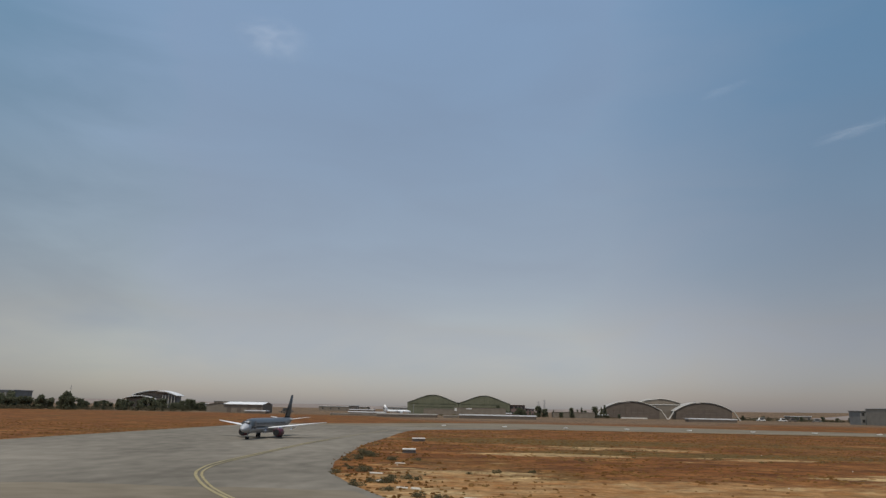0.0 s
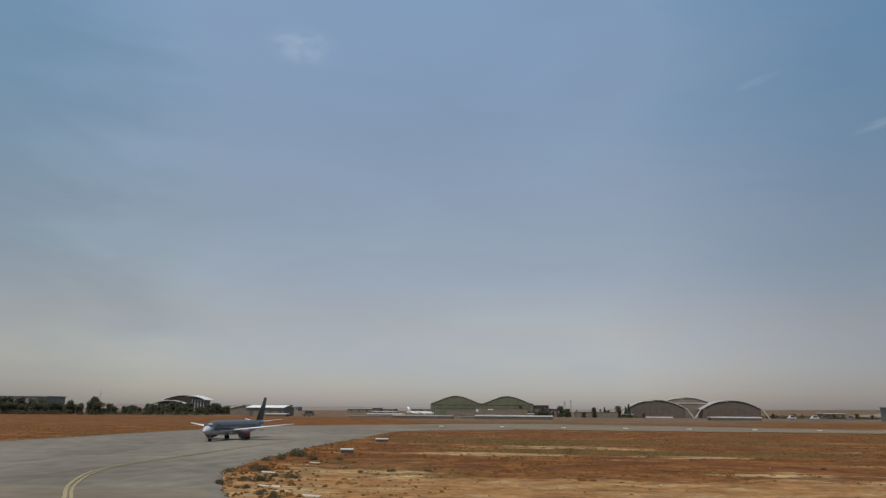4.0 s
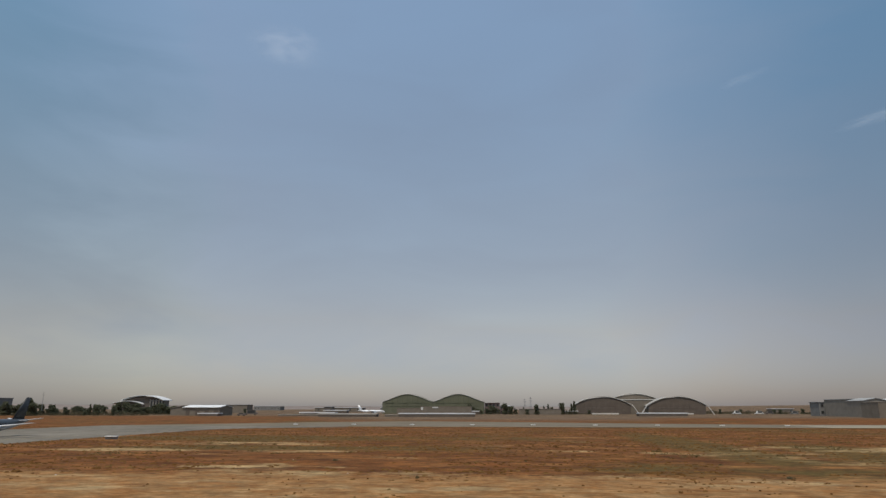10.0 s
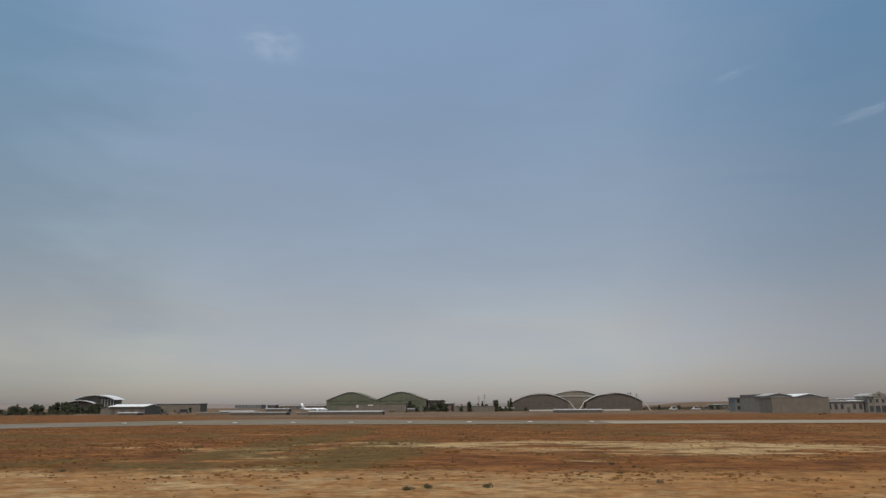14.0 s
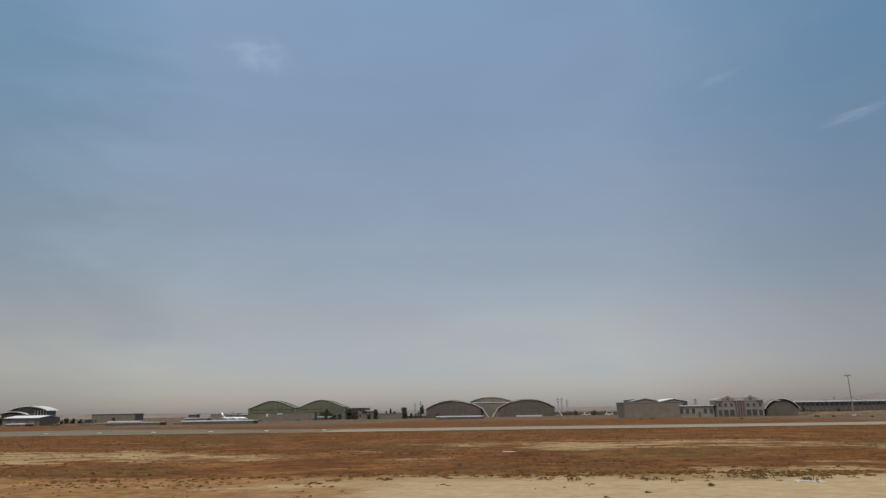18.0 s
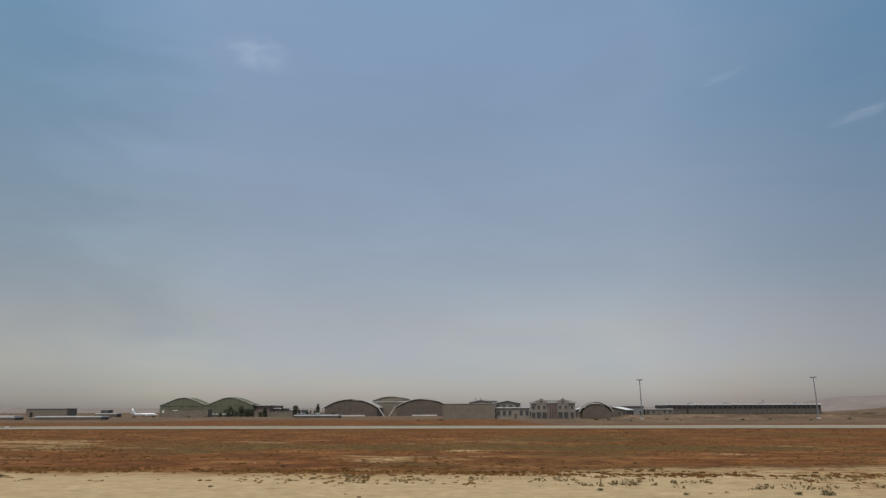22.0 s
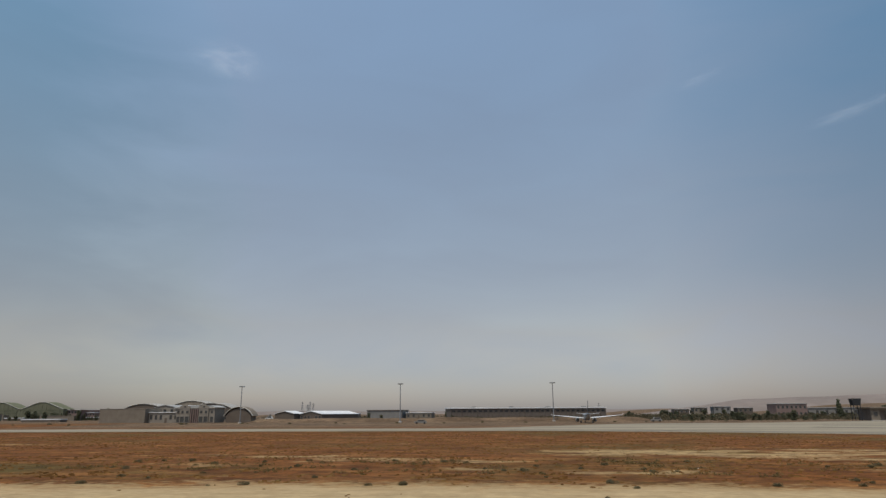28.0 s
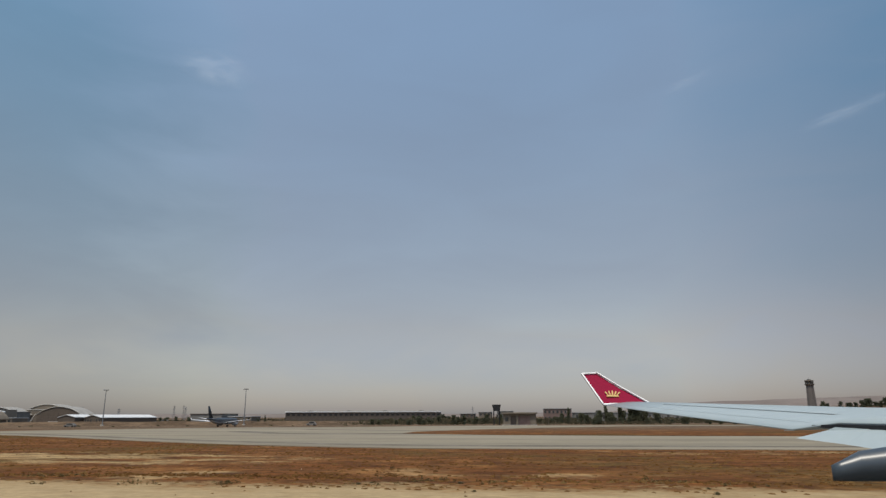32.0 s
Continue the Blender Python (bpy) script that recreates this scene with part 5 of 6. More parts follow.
for x, y, k, s, turn in ((590, 351, 2, 1.3, 10), (592, 352, 2, 1.22, 80), (594, 351, 4, 1.25, 60), (597, 352, 4, 0.95, 20), (586, 362, 2, 1.15, 10), (587.5, 363, 4, 0.9, 50), (584, 428, 2, 1.12, 40), (575, 356, 4, 0.9, 90), (580, 352, 3, 1.1, 10), (560, 372, 2, 0.85, 0), (602, 347, 3, 1.0, 0), (556, 360, 4, 0.7, 30), (566, 350, 3, 1.0, 70)):
    tree(k, x, y, s, turn, 0, "trees round the gate house", "tall dark conifer behind the apron")

for x, y, k, s in ((236, 510, 1, 0.6), (241, 512, 3, 0.75), (212, 508, 3, 0.7), (199, 512, 4, 0.5), (258, 515, 3, 0.8), (267, 512, 1, 0.55), (280, 520, 4, 0.5)):
    tree(k, x, y, s, x * 3, 0, "trees east of the arched hangars", "dusty dark green tree on the plain")
block("shed", "low pale shed with a flat roof on the plain", "shed", 246, 262, 540, 10, 3.6, "tan", "white_roof", 1, 4)


def far_wood():
    """Woods on the hill by the tower, too far off to count: crowns and trunks in one piece."""
    r_ = random.Random(77)
    verts, faces = [], []
    spots = [(r_.uniform(690, 910), r_.uniform(560, 620), r_.uniform(0.55, 1.0)) for _ in range(80)] + [(r_.uniform(640, 700), r_.uniform(540, 600), r_.uniform(0.4, 0.8)) for _ in range(22)] + [(r_.uniform(462, 640), r_.uniform(350, 470), r_.uniform(0.25, 0.6)) for _ in range(110)] + [(r_.uniform(-300, -212), r_.uniform(352, 400), r_.uniform(0.45, 0.9)) for _ in range(70)] + [(r_.uniform(-212, -150), r_.uniform(420, 500), r_.uniform(0.3, 0.55)) for _ in range(46)]
    for x, y, s in spots:
        crown = KINDS[r_.choice((0, 1, 3, 4))][1]
        a, z, k = r_.uniform(0, 6.28), relief(x, y) - 0.2, len(verts)
        c, d = math.cos(a) * s, math.sin(a) * s
        verts += [(x + v.co.x * c - v.co.y * d, y + v.co.x * d + v.co.y * c, z + v.co.z * s) for v in crown.vertices]
        faces += [tuple(k + i for i in p.vertices) for p in crown.polygons]
    ob = new("far_wood", mesh("far_wood", verts, faces, M["leaf"]))
    tagged(ob, "dusty scattered woods along the far side of the airfield", "trees", kind="stuff")


far_wood()
grove(455, 520, 420, 470, 14, 0.4, 0.75, (0, 1, 3, 4), "trees behind the long hall", "dusty tree beside the long brick hall")
for x, y, k, s in ((344, 470, 2, 0.5), (352, 440, 3, 0.5), (300, 425, 4, 0.6), (307, 430, 3, 0.6), (276, 452, 3, 0.6)):
    tree(k, x, y, s, 70, 0, "trees by the storehouses")


def shrub_mesh(seed, r, h, n):
    r_ = random.Random(seed)
    v, f = [], []
    for k in range(6):
        a, d, q = r_.uniform(0, 6.28), r * r_.uniform(0.1, 0.75), r_.uniform(0.35, 0.6)
        v1, f1 = clump(r_, n // 6, r * q, r * q, h * r_.uniform(0.5, 0.95), r * 0.07, h * 0.42)
        f += [tuple(i + len(v) for i in p) for p in f1]
        v += [p + Vector((d * math.cos(a), d * math.sin(a), 0)) for p in v1]
    v = [Vector((p.x, p.y, max(-0.1, p.z))) for p in v]
    return mesh("shrub", v, f, M["shrub_leaf"])


SHRUBS = [shrub_mesh(21 + i, 0.52, 0.29, 760) for i in range(4)]


def shrub(x, y, s, flat=0.8):
    ob = new("shrub", SHRUBS[rng.randrange(4)])
    ob.matrix_basis = pose(x, y, relief(x, y), 0, 0, rng.uniform(0, 360)) @ Matrix.Diagonal((s, s, s * flat, 1))
    tagged(ob, "low dusty green shrub on dry ground", "shrub", "shrubs on the verge")


# a belt of shrubs round the exit's corner, then loose ones along the verge
for x, y, s in ((-7.8, 40.4, 0.51), (-5.5, 34.2, 0.6), (-5.1, 36.2, 0.51), (-7.4, 43.2, 0.48), (-6.3, 41.9, 0.79), (-4.3, 36.3, 0.8), (-4.2, 38.5, 0.42), (-3.3, 38.0, 0.59), (-2.8, 37.8, 0.47), (-8.7, 55.8, 1.2), (-8.4, 51.4, 0.81), (-9.1, 50.1, 0.55), (-5.8, 51.5, 0.72), (-2.2, 30.7, 0.53), (-1.2, 29.8, 0.55), (1.7, 42.8, 0.46), (3.9, 43.4, 0.4), (-7.8, 54.7, 0.85), (-4.0, 51.9, 0.48), (0.0, 41.7, 0.32), (-3.8, 32.8, 0.46)):
    shrub(x, y, s * 1.55)
for i in range(26):
    y = 34 + 44 * rng.random() ** 1.3
    shrub(exit_right(y) + abs(rng.gauss(0, 3.0)) + 0.5, y, rng.uniform(0.2, 0.5))
for i in range(96):
    x, y = rng.uniform(10, 570), 25 + 26 * rng.random() ** 0.8
    shrub(x, y, rng.uniform(0.18, 0.5))
for x, y in ((195.9, 31.0), (196.6, 30.9), (197.1, 30.3), (180.8, 29.3), (182.0, 27.4), (178.4, 27.9), (180.1, 36.8), (183.8, 30.7), (193.0, 37.4), (203.6, 37.9), (204.1, 32.5), (190.9, 37.6), (191.8, 28.8), (294.3, 40.9), (295.9, 43.5), (297.7, 40.8), (300.9, 38.9), (306.6, 50.7), (303.3, 53.1), (264, 39), (267, 38), (270, 39.5), (270.5, 37.4), (271.6, 38.6), (272.5, 37.5), (274.0, 39), (265.5, 38.4), (247, 33), (248.3, 33), (164, 37.8), (330, 46), (334, 47), (336, 45.6), (338, 47), (341, 46), (344, 47.5), (347, 46.5), (350, 47), (320, 41), (322, 40.4), (325, 41.5), (327, 40.6), (329, 41.8), (331, 40.2), (318, 38.6), (300.2, 46.2), (302.2, 45.8), (303.4, 46.1), (304.5, 45.8), (306.9, 47.0), (308.1, 48.1), (310.4, 49.0), (314.4, 51.3), (316.7, 53.4), (296.7, 41.5), (295.6, 37.7), (300.7, 34.4), (294.6, 37.0), (303.6, 34.7), (81.2, 32.0), (82.0, 32.7), (84.8, 33.2), *[(rng.uniform(376, 426), 36 + 5 * rng.random()) for _ in range(14)], *[(rng.uniform(372, 440), 46 + 9 * rng.random()) for _ in range(34)]):
    shrub(x, y, rng.uniform(0.4, 0.75))


def tuft_field():
    """Dry grass tufts and clods: low ragged mounds over the field between runway and taxiway."""
    r_ = random.Random(8)
    verts, faces = [], []
    ring_ = [(math.cos(i * math.pi * 0.4), math.sin(i * math.pi * 0.4)) for i in range(5)]

    def mound(x, y, r, h):
        k, z = len(verts), relief(x, y)
        for c, d in ring_:
            q = r * r_.uniform(0.6, 1.3)
            verts.append((x + c * q, y + d * q, z - 0.03))
        for c, d in ring_:
            q = r * r_.uniform(0.25, 0.7)
            verts.append((x + c * q, y + d * q, z + h * r_.uniform(0.35, 1.0)))
        for i in range(5):
            j = (i + 1) % 5
            faces.append((k + i, k + j, k + 5 + j, k + 5 + i))
        faces.append((k + 5, k + 6, k + 7, k + 8, k + 9))

    n = 0
    while n < 56000:
        x, y = r_.uniform(-100, 660), 36 + 106 * r_.random() ** 1.25
        if paved(x, y) or y > near_edge(x) - 0.5:
            continue
        dense = noise.noise((x * 0.06, y * 0.05, 9.0)) + 0.6 * noise.noise((x * 0.35, y * 0.2, 2.0)) + 0.02 * min(20.0, y - 50)
        if any(((x - a) / c) ** 2 + ((y - b_) / d) ** 2 < 1.4 for a, b_, c, d in SAND_SPOTS) and r_.random() < 0.85:
            continue
        if dense < r_.uniform(-0.35, 0.35):
            n += 0.2
            continue
        n += 1
        mound(x, y, r_.uniform(0.08, 0.3), r_.uniform(0.02, 0.085))
    # sparse clods on the sandy verge, and a thicker growth round the exit's corner
    for _ in range(15000):
        x, y = r_.uniform(-5, 640), 25 + 18 * r_.random()
        if paved(x, y) or noise.noise((x * 0.16, y * 0.12, 4.0)) + 0.5 * noise.noise((x * 0.7, y * 0.5, 1.0)) < r_.uniform(-0.1, 0.5):
            continue
        if (140 < x < 262 or x > 365) and r_.random() < 0.86:
            continue
        mound(x, y, r_.uniform(0.04, 0.18), r_.uniform(0.02, 0.075))
    # drifts of low scrub along the verge's outer edge
    for _ in range(420):
        cx = r_.uniform(5, 640)
        cy = 42.0 + 2.5 * noise.noise((cx * 0.03, 1.1, 0.2)) + r_.gauss(0, 1.6) if r_.random() < 0.6 else 46 + 40 * r_.random() ** 1.5
        if paved(cx, cy) or noise.noise((cx * 0.04, cy * 0.1, 6.0)) < -0.12:
            continue
        long_ = r_.uniform(0.3, 1.6)
        for _ in range(int(4 + 7 * long_)):
            x, y = cx + r_.gauss(0, 0.5) * long_, cy + r_.gauss(0, 0.5)
            if not paved(x, y):
                mound(x, y, r_.uniform(0.08, 0.34), r_.uniform(0.03, 0.11))
    # a broken belt of rusty growth that parts the clean sand from the paler strip behind it
    for _ in range(9000):
        x = r_.uniform(138, 300) if r_.random() < 0.6 else r_.uniform(430, 620)
        y = 42.3 + 1.6 * noise.noise((x * 0.025, 3.3, 0.7)) + r_.gauss(0, 0.75)
        if noise.noise((x * 0.10, y * 0.5, 7.0)) + 0.5 * noise.noise((x * 0.5, y * 0.9, 5.0)) < -0.12:
            continue
        mound(x, y, r_.uniform(0.06, 0.30), r_.uniform(0.03, 0.13))
    for _ in range(600):
        y = 28 + 50 * r_.random() ** 1.2
        x = exit_right(y) + abs(r_.gauss(0, 4.0)) + 0.1
        if noise.noise((x * 0.6, y * 0.3, 4.0)) > -0.15:
            mound(x, y, r_.uniform(0.06, 0.22), r_.uniform(0.04, 0.14))
    ob = new("dry_grass", mesh("dry_grass", verts, faces, M["clods"]))
    tagged(ob, "rust-coloured dry grass tufts and clods over the field", "grass", kind="stuff")


tuft_field()


def scrub_drifts():
    """Low olive-brown scrub in ragged drifts behind the verge."""
    r_ = random.Random(52)
    verts, faces = [], []
    for x0, x1, y0, y1, n in ((296, 322, 44, 54, 46), (372, 442, 43, 58, 120), (225, 276, 34.5, 40, 44), (328, 354, 43, 49, 34), (452, 482, 47, 55, 32), (56, 84, 50, 100, 52), (4, 30, 55, 80, 32), (150, 172, 38.5, 42, 16), (500, 600, 36.5, 41.5, 44)):
        for _ in range(n):
            x, y = r_.uniform(x0, x1), r_.uniform(y0, y1)
            if noise.noise((x * 0.25, y * 0.3, 3.7)) < -0.1 or paved(x, y):
                continue
            # each cushion: one broad plant with smaller ones straggling along the ground beside it
            big = 0.22 + 0.62 * r_.random() ** 2.6
            for i in range(r_.randint(2, 7)):
                c, d = (0, 0) if i == 0 else (r_.gauss(0, 1.5 * big + 0.3), r_.gauss(0, 0.8 * big + 0.15))
                s = big if i == 0 else big * r_.uniform(0.3, 0.75)
                v, f = clump(r_, int(14 + 60 * s), s, s * 0.85, 0.1 + 0.2 * s, 0.05 + 0.03 * s, 0.06 * s)
                k, z = len(verts), relief(x + c, y + d)
                verts += [(p.x + x + c, p.y + y + d, max(-0.05, p.z) + z) for p in v]
                faces += [tuple(q + k for q in p) for p in f]
    ob = new("low_scrub", mesh("low_scrub", verts, faces, M["scrub"]))
    tagged(ob, "low olive-brown scrub in drifts beside the sandy verge", "scrub", kind="stuff")


scrub_drifts()


def far_bushes():
    """Dusty bushes in a broken belt behind the apron and before the long hall."""
    r_ = random.Random(63)
    verts, faces = [], []
    spots = [(r_.uniform(345, 470), r_.uniform(440, 500), 1.0) for _ in range(260)] + [(r_.uniform(455, 660), r_.uniform(292, 350), 0.9) for _ in range(620)] + [(r_.uniform(455, 660), r_.uniform(350, 425), 1.9) for _ in range(460)] + [(r_.uniform(20, 100), r_.uniform(452, 472), 0.7) for _ in range(60)] + [(r_.uniform(-300, -222), r_.uniform(316, 330), 1.5) for _ in range(90)] + [(r_.uniform(-222, -196), r_.uniform(322, 332), 0.9) for _ in range(24)] + [(x, r_.uniform(396, 408), 1.6 - 0.012 * (x + 240)) for x in [r_.uniform(-250, -158) for _ in range(90)]]
    spots += [(r_.uniform(186, 300), r_.uniform(505, 560), r_.uniform(0.6, 1.5)) for _ in range(260)] + [(r_.uniform(180, 330), r_.uniform(640, 700), r_.uniform(1.0, 1.8)) for _ in range(160)]
    for x, y, s in spots + [(r_.uniform(-212, -150), r_.uniform(345, 353), 1.0) for _ in range(70)]:
        if x > 0 and noise.noise((x * 0.03, y * 0.02, 8.8)) < -0.25:
            continue
        q = s * r_.uniform(0.5, 1.3)
        v, f = clump(r_, 46, 1.7 * q, 1.4 * q, 0.75 * q, 0.24 * q, 0.5 * q)
        k = len(verts)
        verts += [(p.x + x, p.y + y, max(-0.1, p.z)) for p in v]
        faces += [tuple(i + k for i in p) for p in f]
    ob = new("dusty_bushes", mesh("dusty_bushes", verts, faces, M["far_scrub"]))
    tagged(ob, "dusty brown-green bushes in a broken belt behind the apron", "bushes", kind="stuff")


far_bushes()


def stones():
    r_ = random.Random(9)
    verts, faces = [], []
    for _ in range(60):
        x, y = r_.uniform(-10, 620), 26 + 60 * r_.random() ** 1.6
        if paved(x, y):
            continue
        s, z = r_.uniform(0.03, 0.08), relief(x, y)
        k = len(verts)
        for px_, py_, pz_ in ((-1, -0.7, -0.3), (1, -0.8, -0.3), (0.9, 0.8, -0.3), (-0.8, 0.9, -0.3), (-0.5, -0.4, 0.6), (0.6, -0.3, 0.5), (0.4, 0.5, 0.7), (-0.4, 0.4, 0.5)):
            verts.append((x + s * px_ * r_.uniform(0.7, 1.2), y + s * py_ * r_.uniform(0.7, 1.2), z + s * pz_))
        faces += [tuple(k + i for i in f) for f in ((4, 5, 6, 7), (0, 1, 5, 4), (1, 2, 6, 5), (2, 3, 7, 6), (3, 0, 4, 7))]
    ob = new("loose_stones", mesh("loose_stones", verts, faces, M["stone"]))
    tagged(ob, "pale loose stones on dry ground", "stones", kind="stuff")


stones()


# three broad bushes on the verge
for x, y, s in ((270.7, 34.2, 1.4), (271.9, 36.5, 0.9), (268.3, 36.8, 0.8)):
    shrub(x, y, s)

# low bushes and earth heaps on the far side of the parallel taxiway
for x, y, s in ((196, 250, 1.6), (203, 262, 2.2), (228, 240, 1.5), (262, 262, 2.4), (266, 258, 1.8), (272, 244, 1.4), (288, 262, 1.9), (292, 258, 1.3), (312, 252, 2.0), (326, 266, 1.7), (334, 250, 1.3), (352, 262, 2.1), (371, 258, 1.5), (385, 268, 2.0), (402, 262, 1.6), (436, 268, 1.8), (447, 264, 1.3), (466, 275, 2.0), (480, 280, 1.5), (-20, 420, 3.5), (-12, 430, 4.0), (14, 428, 4.2), (22, 436, 3.0), (-40, 425, 2.6)):
    shrub(x, y, s)

# trees standing before the twin hangars
for x, k, s in ((14, 1, 0.75), (17, 4, 0.8), (19.5, 1, 0.7), (23, 3, 0.6), (33, 1, 0.8), (36, 3, 0.7)):
    tree(k, x, 484 + rng.uniform(-2, 2), s * 1.3, rng.uniform(0, 360), 0, "trees before the twin hangars", "dusty dark green tree before a hangar")

# ---- high thin cloud ----
def cloud_mat(gain, scale):
    m = bpy.data.materials.new("thin_cloud")
    m.use_nodes = True
    nt = m.node_tree
    nt.nodes.remove(nt.nodes["Principled BSDF"])
    white, clear, both = nt.nodes.new("ShaderNodeBsdfTranslucent"), nt.nodes.new("ShaderNodeBsdfTransparent"), nt.nodes.new("ShaderNodeMixShader")
    white.inputs["Color"].default_value = (0.95, 0.95, 0.97, 1)
    nt.links.new(clear.outputs[0], both.inputs[1])
    nt.links.new(white.outputs[0], both.inputs[2])
    nt.links.new(both.outputs[0], nt.nodes["Material Output"].inputs["Surface"])
    co = nt.nodes.new("ShaderNodeTexCoord")
    nz = nt.nodes.new("ShaderNodeTexNoise")
    nz.inputs["Scale"].default_value, nz.inputs["Detail"].default_value, nz.inputs["Distortion"].default_value = scale, 6, 1.0
    nt.links.new(co.outputs["Object"], nz.inputs["Vector"])
    r = nt.nodes.new("ShaderNodeVectorMath")
    r.operation = "LENGTH"
    nt.links.new(co.outputs["Object"], r.inputs[0])
    fall = nt.nodes.new("ShaderNodeMapRange")
    fall.interpolation_type = "SMOOTHSTEP"
    nt.links.new(r.outputs["Value"], fall.inputs["Value"])
    for k, v in (("From Min", 0.15), ("From Max", 1.0), ("To Min", 1.0), ("To Max", 0.0)):
        fall.inputs[k].default_value = v
    cut = nt.nodes.new("ShaderNodeMapRange")
    nt.links.new(nz.outputs["Fac"], cut.inputs["Value"])
    for k, v in (("From Min", 0.30), ("From Max", 0.85), ("To Min", 0.0), ("To Max", gain)):
        cut.inputs[k].default_value = v
    a = nt.nodes.new("ShaderNodeMath")
    a.operation = "MULTIPLY"
    nt.links.new(fall.outputs[0], a.inputs[0])
    nt.links.new(cut.outputs[0], a.inputs[1])
    nt.links.new(a.outputs[0], both.inputs[0])
    return m


def cloud(x, y, z, wide, deep, turn, gain, scale, label):
    """A veil of cloud: a shallow, rippled layer lying level in the sky."""
    n = 24
    verts, faces = [], []
    for j in range(n + 1):
        for i in range(n + 1):
            u, v = 2 * i / n - 1, 2 * j / n - 1
            verts.append((u, v, 0.10 * noise.noise((u * 2, v * 2, 4.0))))
    for j in range(n):
        for i in range(n):
            k = j * (n + 1) + i
            faces.append((k, k + 1, k + n + 2, k + n + 1))
    ob = new("backdrop_cloud", mesh("cloud", verts, faces, cloud_mat(gain, scale), True))
    ob.matrix_basis = pose(x, y, z, 0, 0, turn) @ Matrix.Diagonal((wide, deep, wide * 0.3, 1))
    tagged(ob, label, "cloud", kind="structure")


# ---- the wing of the camera's own aircraft, set where the path ends ----
def wing_section(le, te, thick, n=7):
    """Ring of points round a wing section from leading to trailing edge."""
    le, te = Vector(le), Vector(te)
    c = te - le
    up = []
    for f, h in ((0, 0), (0.06, 0.5), (0.2, 0.9), (0.45, 1.0), (0.75, 0.6), (1, 0.08), (1, -0.08), (0.7, -0.5), (0.35, -0.8), (0.08, -0.5)):
        up.append(tuple(le + c * f + Vector((0, 0, thick * h))))
    return up


def own_wing():
    t = thing("aircraft_wing", "pale grey airliner wing with a magenta-red winglet and lowered flap", "aircraft wing", pose(551.19, 0, 0))
    # leading and trailing edge from tip to root, outwards along +y
    edges = [((2.6, 19.1, 4.03), (1.52, 19.0, 3.98), 0.05), ((4.3, 16.5, 3.90), (2.45, 15.6, 3.75), 0.09), ((5.85, 12.8, 3.75), (3.68, 11.0, 3.485), 0.13), ((7.1, 10.7, 3.64), (3.76, 9.5, 3.595), 0.16), ((7.6, 10.0, 3.60), (4.1, 8.9, 3.59), 0.2), ((10.5, 5.0, 3.30), (6.2, 4.0, 3.40), 0.32)]
    loft([wing_section(l, e, k) for l, e, k in edges], M["wing_top"], "wing_skin", t, "pale grey upper wing skin")

    def on_wing(f, s):
        """A point on the upper skin: f from leading (0) to trailing edge (1), s from tip (0) to root (5)."""
        i = min(4, int(s))
        k = s - i
        pts = []
        for l, e, th in (edges[i], edges[i + 1]):
            l, e = Vector(l), Vector(e)
            h = float(np.interp(f, (0, 0.06, 0.2, 0.45, 0.75, 1), (0, 0.5, 0.9, 1.0, 0.6, 0.08)))
            pts.append(l + (e - l) * f + Vector((0, 0, th * h + 0.004)))
        return pts[0].lerp(pts[1], k)

    def seam(f0, s0, f1, s1, w, material, name):
        a, b_ = on_wing(f0, s0), on_wing(f1, s1)
        n = 14
        bm = bmesh.new()
        row = []
        for i in range(n + 1):
            p = on_wing(f0 + (f1 - f0) * i / n, s0 + (s1 - s0) * i / n)
            d = (b_ - a).normalized()
            side = d.cross(Vector((0, 0, 1))).normalized() * w / 2
            row.append((bm.verts.new(p + side), bm.verts.new(p - side)))
        for i in range(n):
            bm.faces.new((row[i][0], row[i][1], row[i + 1][1], row[i + 1][0]))
        part(name, bm, M[material], t)

    seam(0.52, 0.6, 0.62, 2.8, 0.045, "gap", "spoiler_seam")
    seam(0.30, 0.2, 0.30, 4.2, 0.02, "plane_grey", "panel_seam")
    seam(0.80, 0.3, 0.84, 2.4, 0.015, "plane_grey", "hinge_seam")
    seam(0.12, 0.1, 0.12, 4.2, 0.02, "plane_grey", "slat_seam")
    seam(0.30, 1.6, 0.62, 1.6, 0.012, "plane_grey", "panel_seam")
    seam(0.12, 2.6, 0.55, 2.6, 0.012, "plane_grey", "panel_seam")
    seam(0.62, 0.95, 1.0, 0.95, 0.02, "plane_grey", "aileron_seam")
    # aileron and its stepped inner end
    part("aileron", prism([(0, 0), (1, 0), (1, 0.03), (0, 0.03)], 0, 0.01), M["wing_top"], t).matrix_basis = Matrix.Translation((3.55, 10.95, 3.47)) @ Matrix.Scale(0.18, 4)
    # slot's shade as a solid near-black body, lowered flap, flap fairing
    loft([[(3.72, 10.3, 3.560), (3.80, 10.3, 3.565), (3.80, 10.3, 3.540), (3.72, 10.3, 3.540)], [(3.76, 9.4, 3.580), (4.10, 9.4, 3.590), (4.10, 9.4, 3.510), (3.76, 9.4, 3.510)], [(4.04, 8.8, 3.570), (4.40, 8.8, 3.585), (4.40, 8.8, 3.450), (4.04, 8.8, 3.450)], [(5.5, 4.0, 3.34), (6.1, 4.0, 3.38), (6.1, 4.0, 3.18), (5.5, 4.0, 3.18)]], M["gap"], "flap_slot", t, "near-black body for the shade between wing and flap", False)
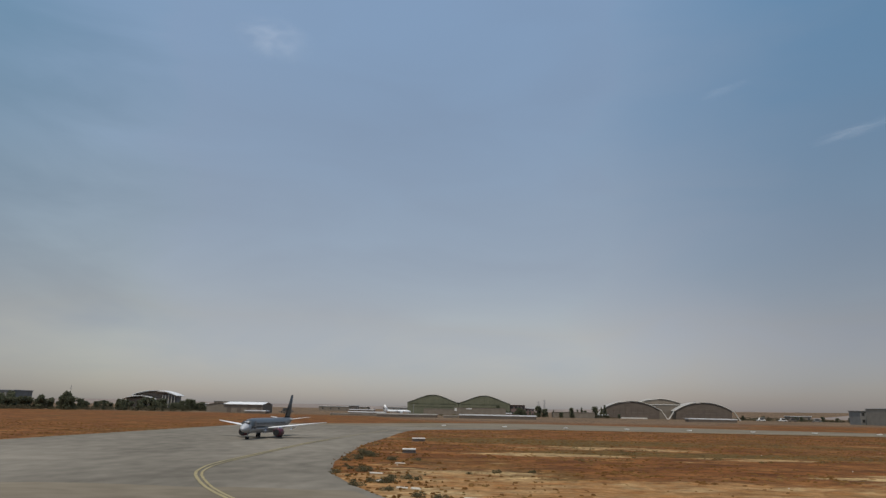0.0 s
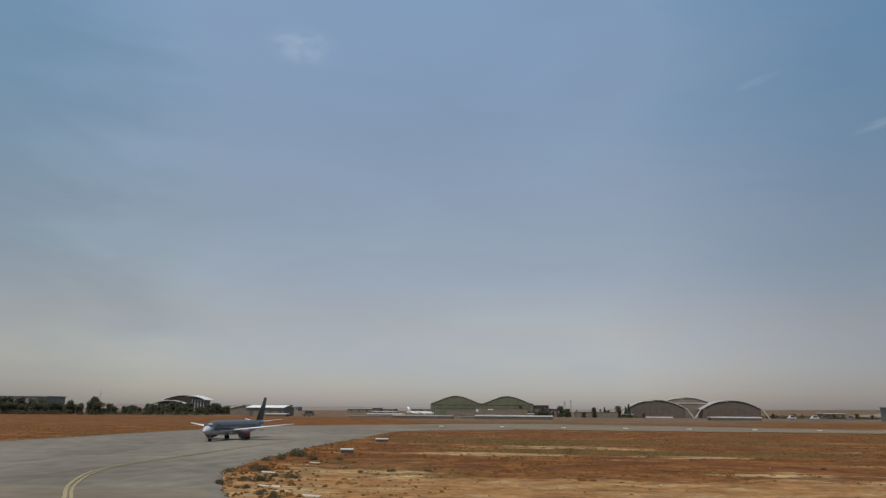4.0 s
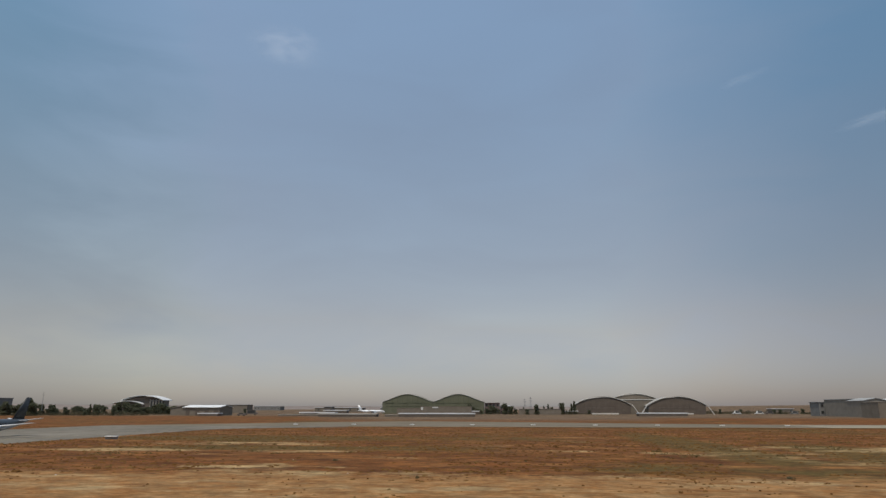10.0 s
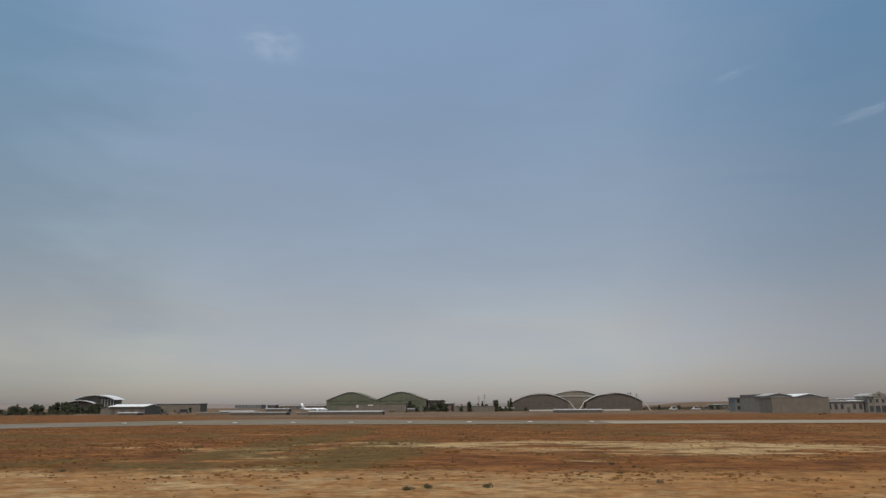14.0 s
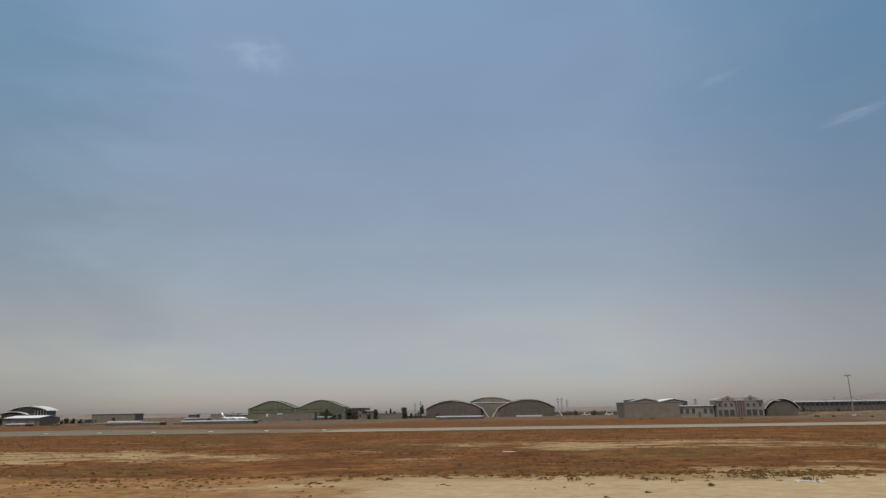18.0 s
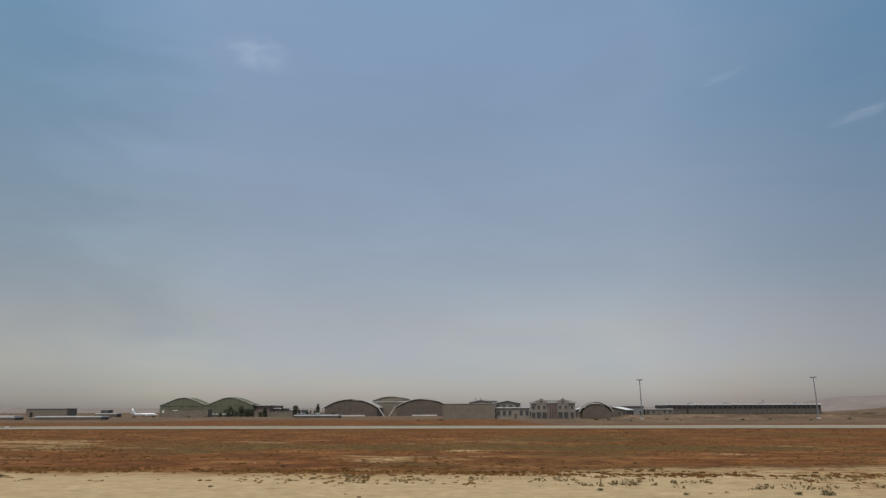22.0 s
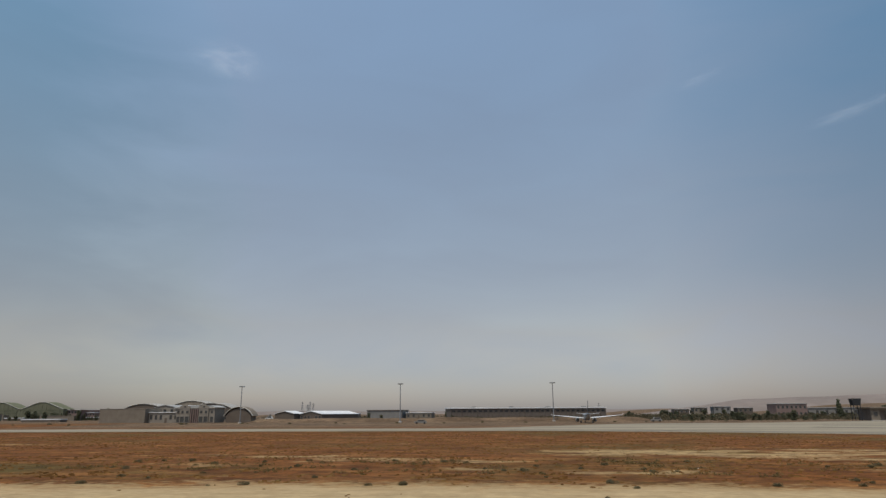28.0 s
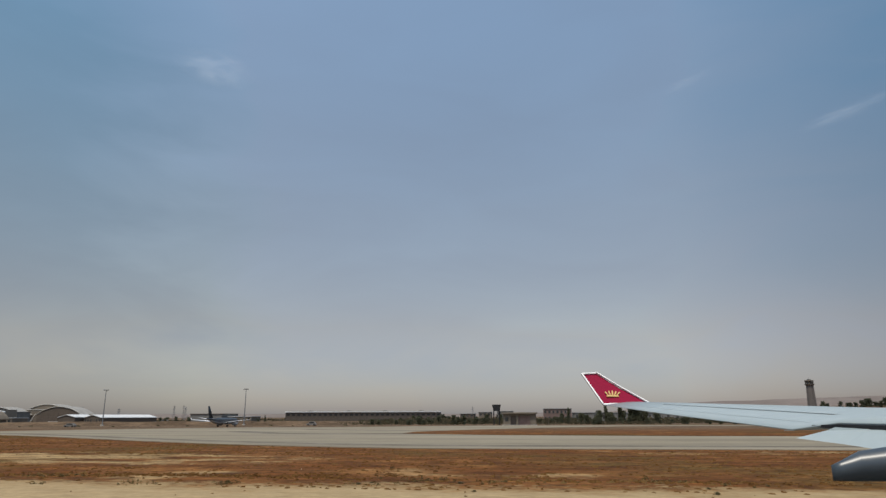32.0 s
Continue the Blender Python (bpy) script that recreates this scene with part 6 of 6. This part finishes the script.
    loft([[(3.26, 9.6, 3.405), (3.62, 9.55, 3.50), (3.70, 9.45, 3.545), (3.70, 9.45, 3.47)], [(3.58, 8.95, 3.355), (3.86, 8.95, 3.50), (3.98, 8.95, 3.525), (3.98, 8.95, 3.44)], [(5.0, 4.0, 3.02), (5.4, 4.0, 3.18), (5.6, 4.0, 3.26), (5.6, 4.0, 3.1)]], M["wing_top"], "flap", t, "lowered pale grey flap", False)
    f = loft([ring_y(y, x, z, rx, rz) for y, x, z, rx, rz in ((8.34, 3.18, 3.07, 0.01, 0.085), (8.38, 3.30, 3.09, 0.09, 0.11), (8.42, 3.52, 3.14, 0.16, 0.165), (8.35, 4.0, 3.19, 0.2, 0.2), (8.0, 5.2, 3.25, 0.13, 0.22), (7.8, 6.2, 3.28, 0.12, 0.12))], M["fairing"], "flap_fairing", t, "glossy blue-grey flap track fairing")
    # winglet with a gold crown shape
    w = loft([[(1.51, 19.0, 3.99), (2.1, 19.03, 4.0), (2.71, 19.0, 4.03), (2.1, 18.96, 4.0)], [(1.26, 19.3, 4.42), (1.66, 19.33, 4.43), (2.01, 19.3, 4.43), (1.66, 19.27, 4.42)], [(1.01, 19.6, 4.84), (1.22, 19.62, 4.86), (1.41, 19.6, 4.86), (1.22, 19.58, 4.84)]], M["magenta"], "winglet", t, "magenta-red swept winglet", False)
    m = Matrix.Translation((1.79, 19.16, 4.27)) @ Matrix.Rotation(radians(-37), 4, "X") @ Matrix.Rotation(radians(2), 4, "Y")
    crown = prism([(-0.17, -0.10), (0.17, -0.10), (0.15, -0.055), (-0.15, -0.055)], -0.03, 0.0)
    for k in range(5):
        a = (k - 2) * 0.075
        tip = 0.12 - 0.012 * (k - 2) ** 2
        bm = prism([(a * 0.8 - 0.016, -0.045), (a * 0.8 + 0.016, -0.045), (a * 1.25 + 0.02, tip * 0.6), (a * 1.2, tip), (a * 1.25 - 0.02, tip * 0.6)], -0.03, 0.0)
        part("crown_arch", bm, M["gold"], w, at=m)
    part("crown_band", crown, M["gold"], w, "plain gold crown shape", at=m)
    lean = Matrix.Rotation(radians(-35.2), 4, "X")
    part("edge_trim", prism([(-0.02, 0), (0.02, 0), (-0.48, 1.05), (-0.52, 1.05)], -0.05, 0.02), M["plane_white"], w, at=Matrix.Translation((1.51, 18.99, 3.99)) @ lean)
    part("edge_trim", prism([(-0.02, 0), (0.03, 0), (-0.665, 0.53), (-1.27, 1.05), (-1.31, 1.05), (-0.705, 0.53)], -0.05, 0.02), M["plane_white"], w, at=Matrix.Translation((2.71, 18.99, 4.02)) @ lean)
    part("edge_trim", prism([(-0.52, 1.035), (-0.09, 1.045), (-0.09, 1.075), (-0.52, 1.065)], -0.05, 0.02), M["plane_white"], w, at=Matrix.Translation((1.51, 18.99, 3.99)) @ lean)
    part("root_band", prism([(0, 0), (1.2, 0.035), (1.2, 0.075), (0, 0.045)], -0.05, 0.02), M["plane_white"], w, "white band at the winglet's foot", at=Matrix.Translation((1.51, 18.99, 3.96)) @ lean)


def ring_y(y, x, z, rx, rz, n=14):
    return [(x + 0.3 * rx * math.cos(a), y + rx * math.cos(a), z + rz * math.sin(a)) for a in np.linspace(0, 2 * math.pi, n, endpoint=False)]


own_wing()
cloud(-833, 2397, 1470, 175, 215, -20, 0.16, 2.4, "small faint veil of high cloud")
cloud(2292, 3804, 1690, 330, 120, -56, 0.13, 2.6, "faint streak of high cloud")
cloud(1320, 3282, 1690, 170, 70, -50, 0.07, 2.4, "faint streak of high cloud")
cloud(2700, 7000, 2600, 1500, 2600, 20, 0.10, 1.5, "broad faint veil of dusty cloud")
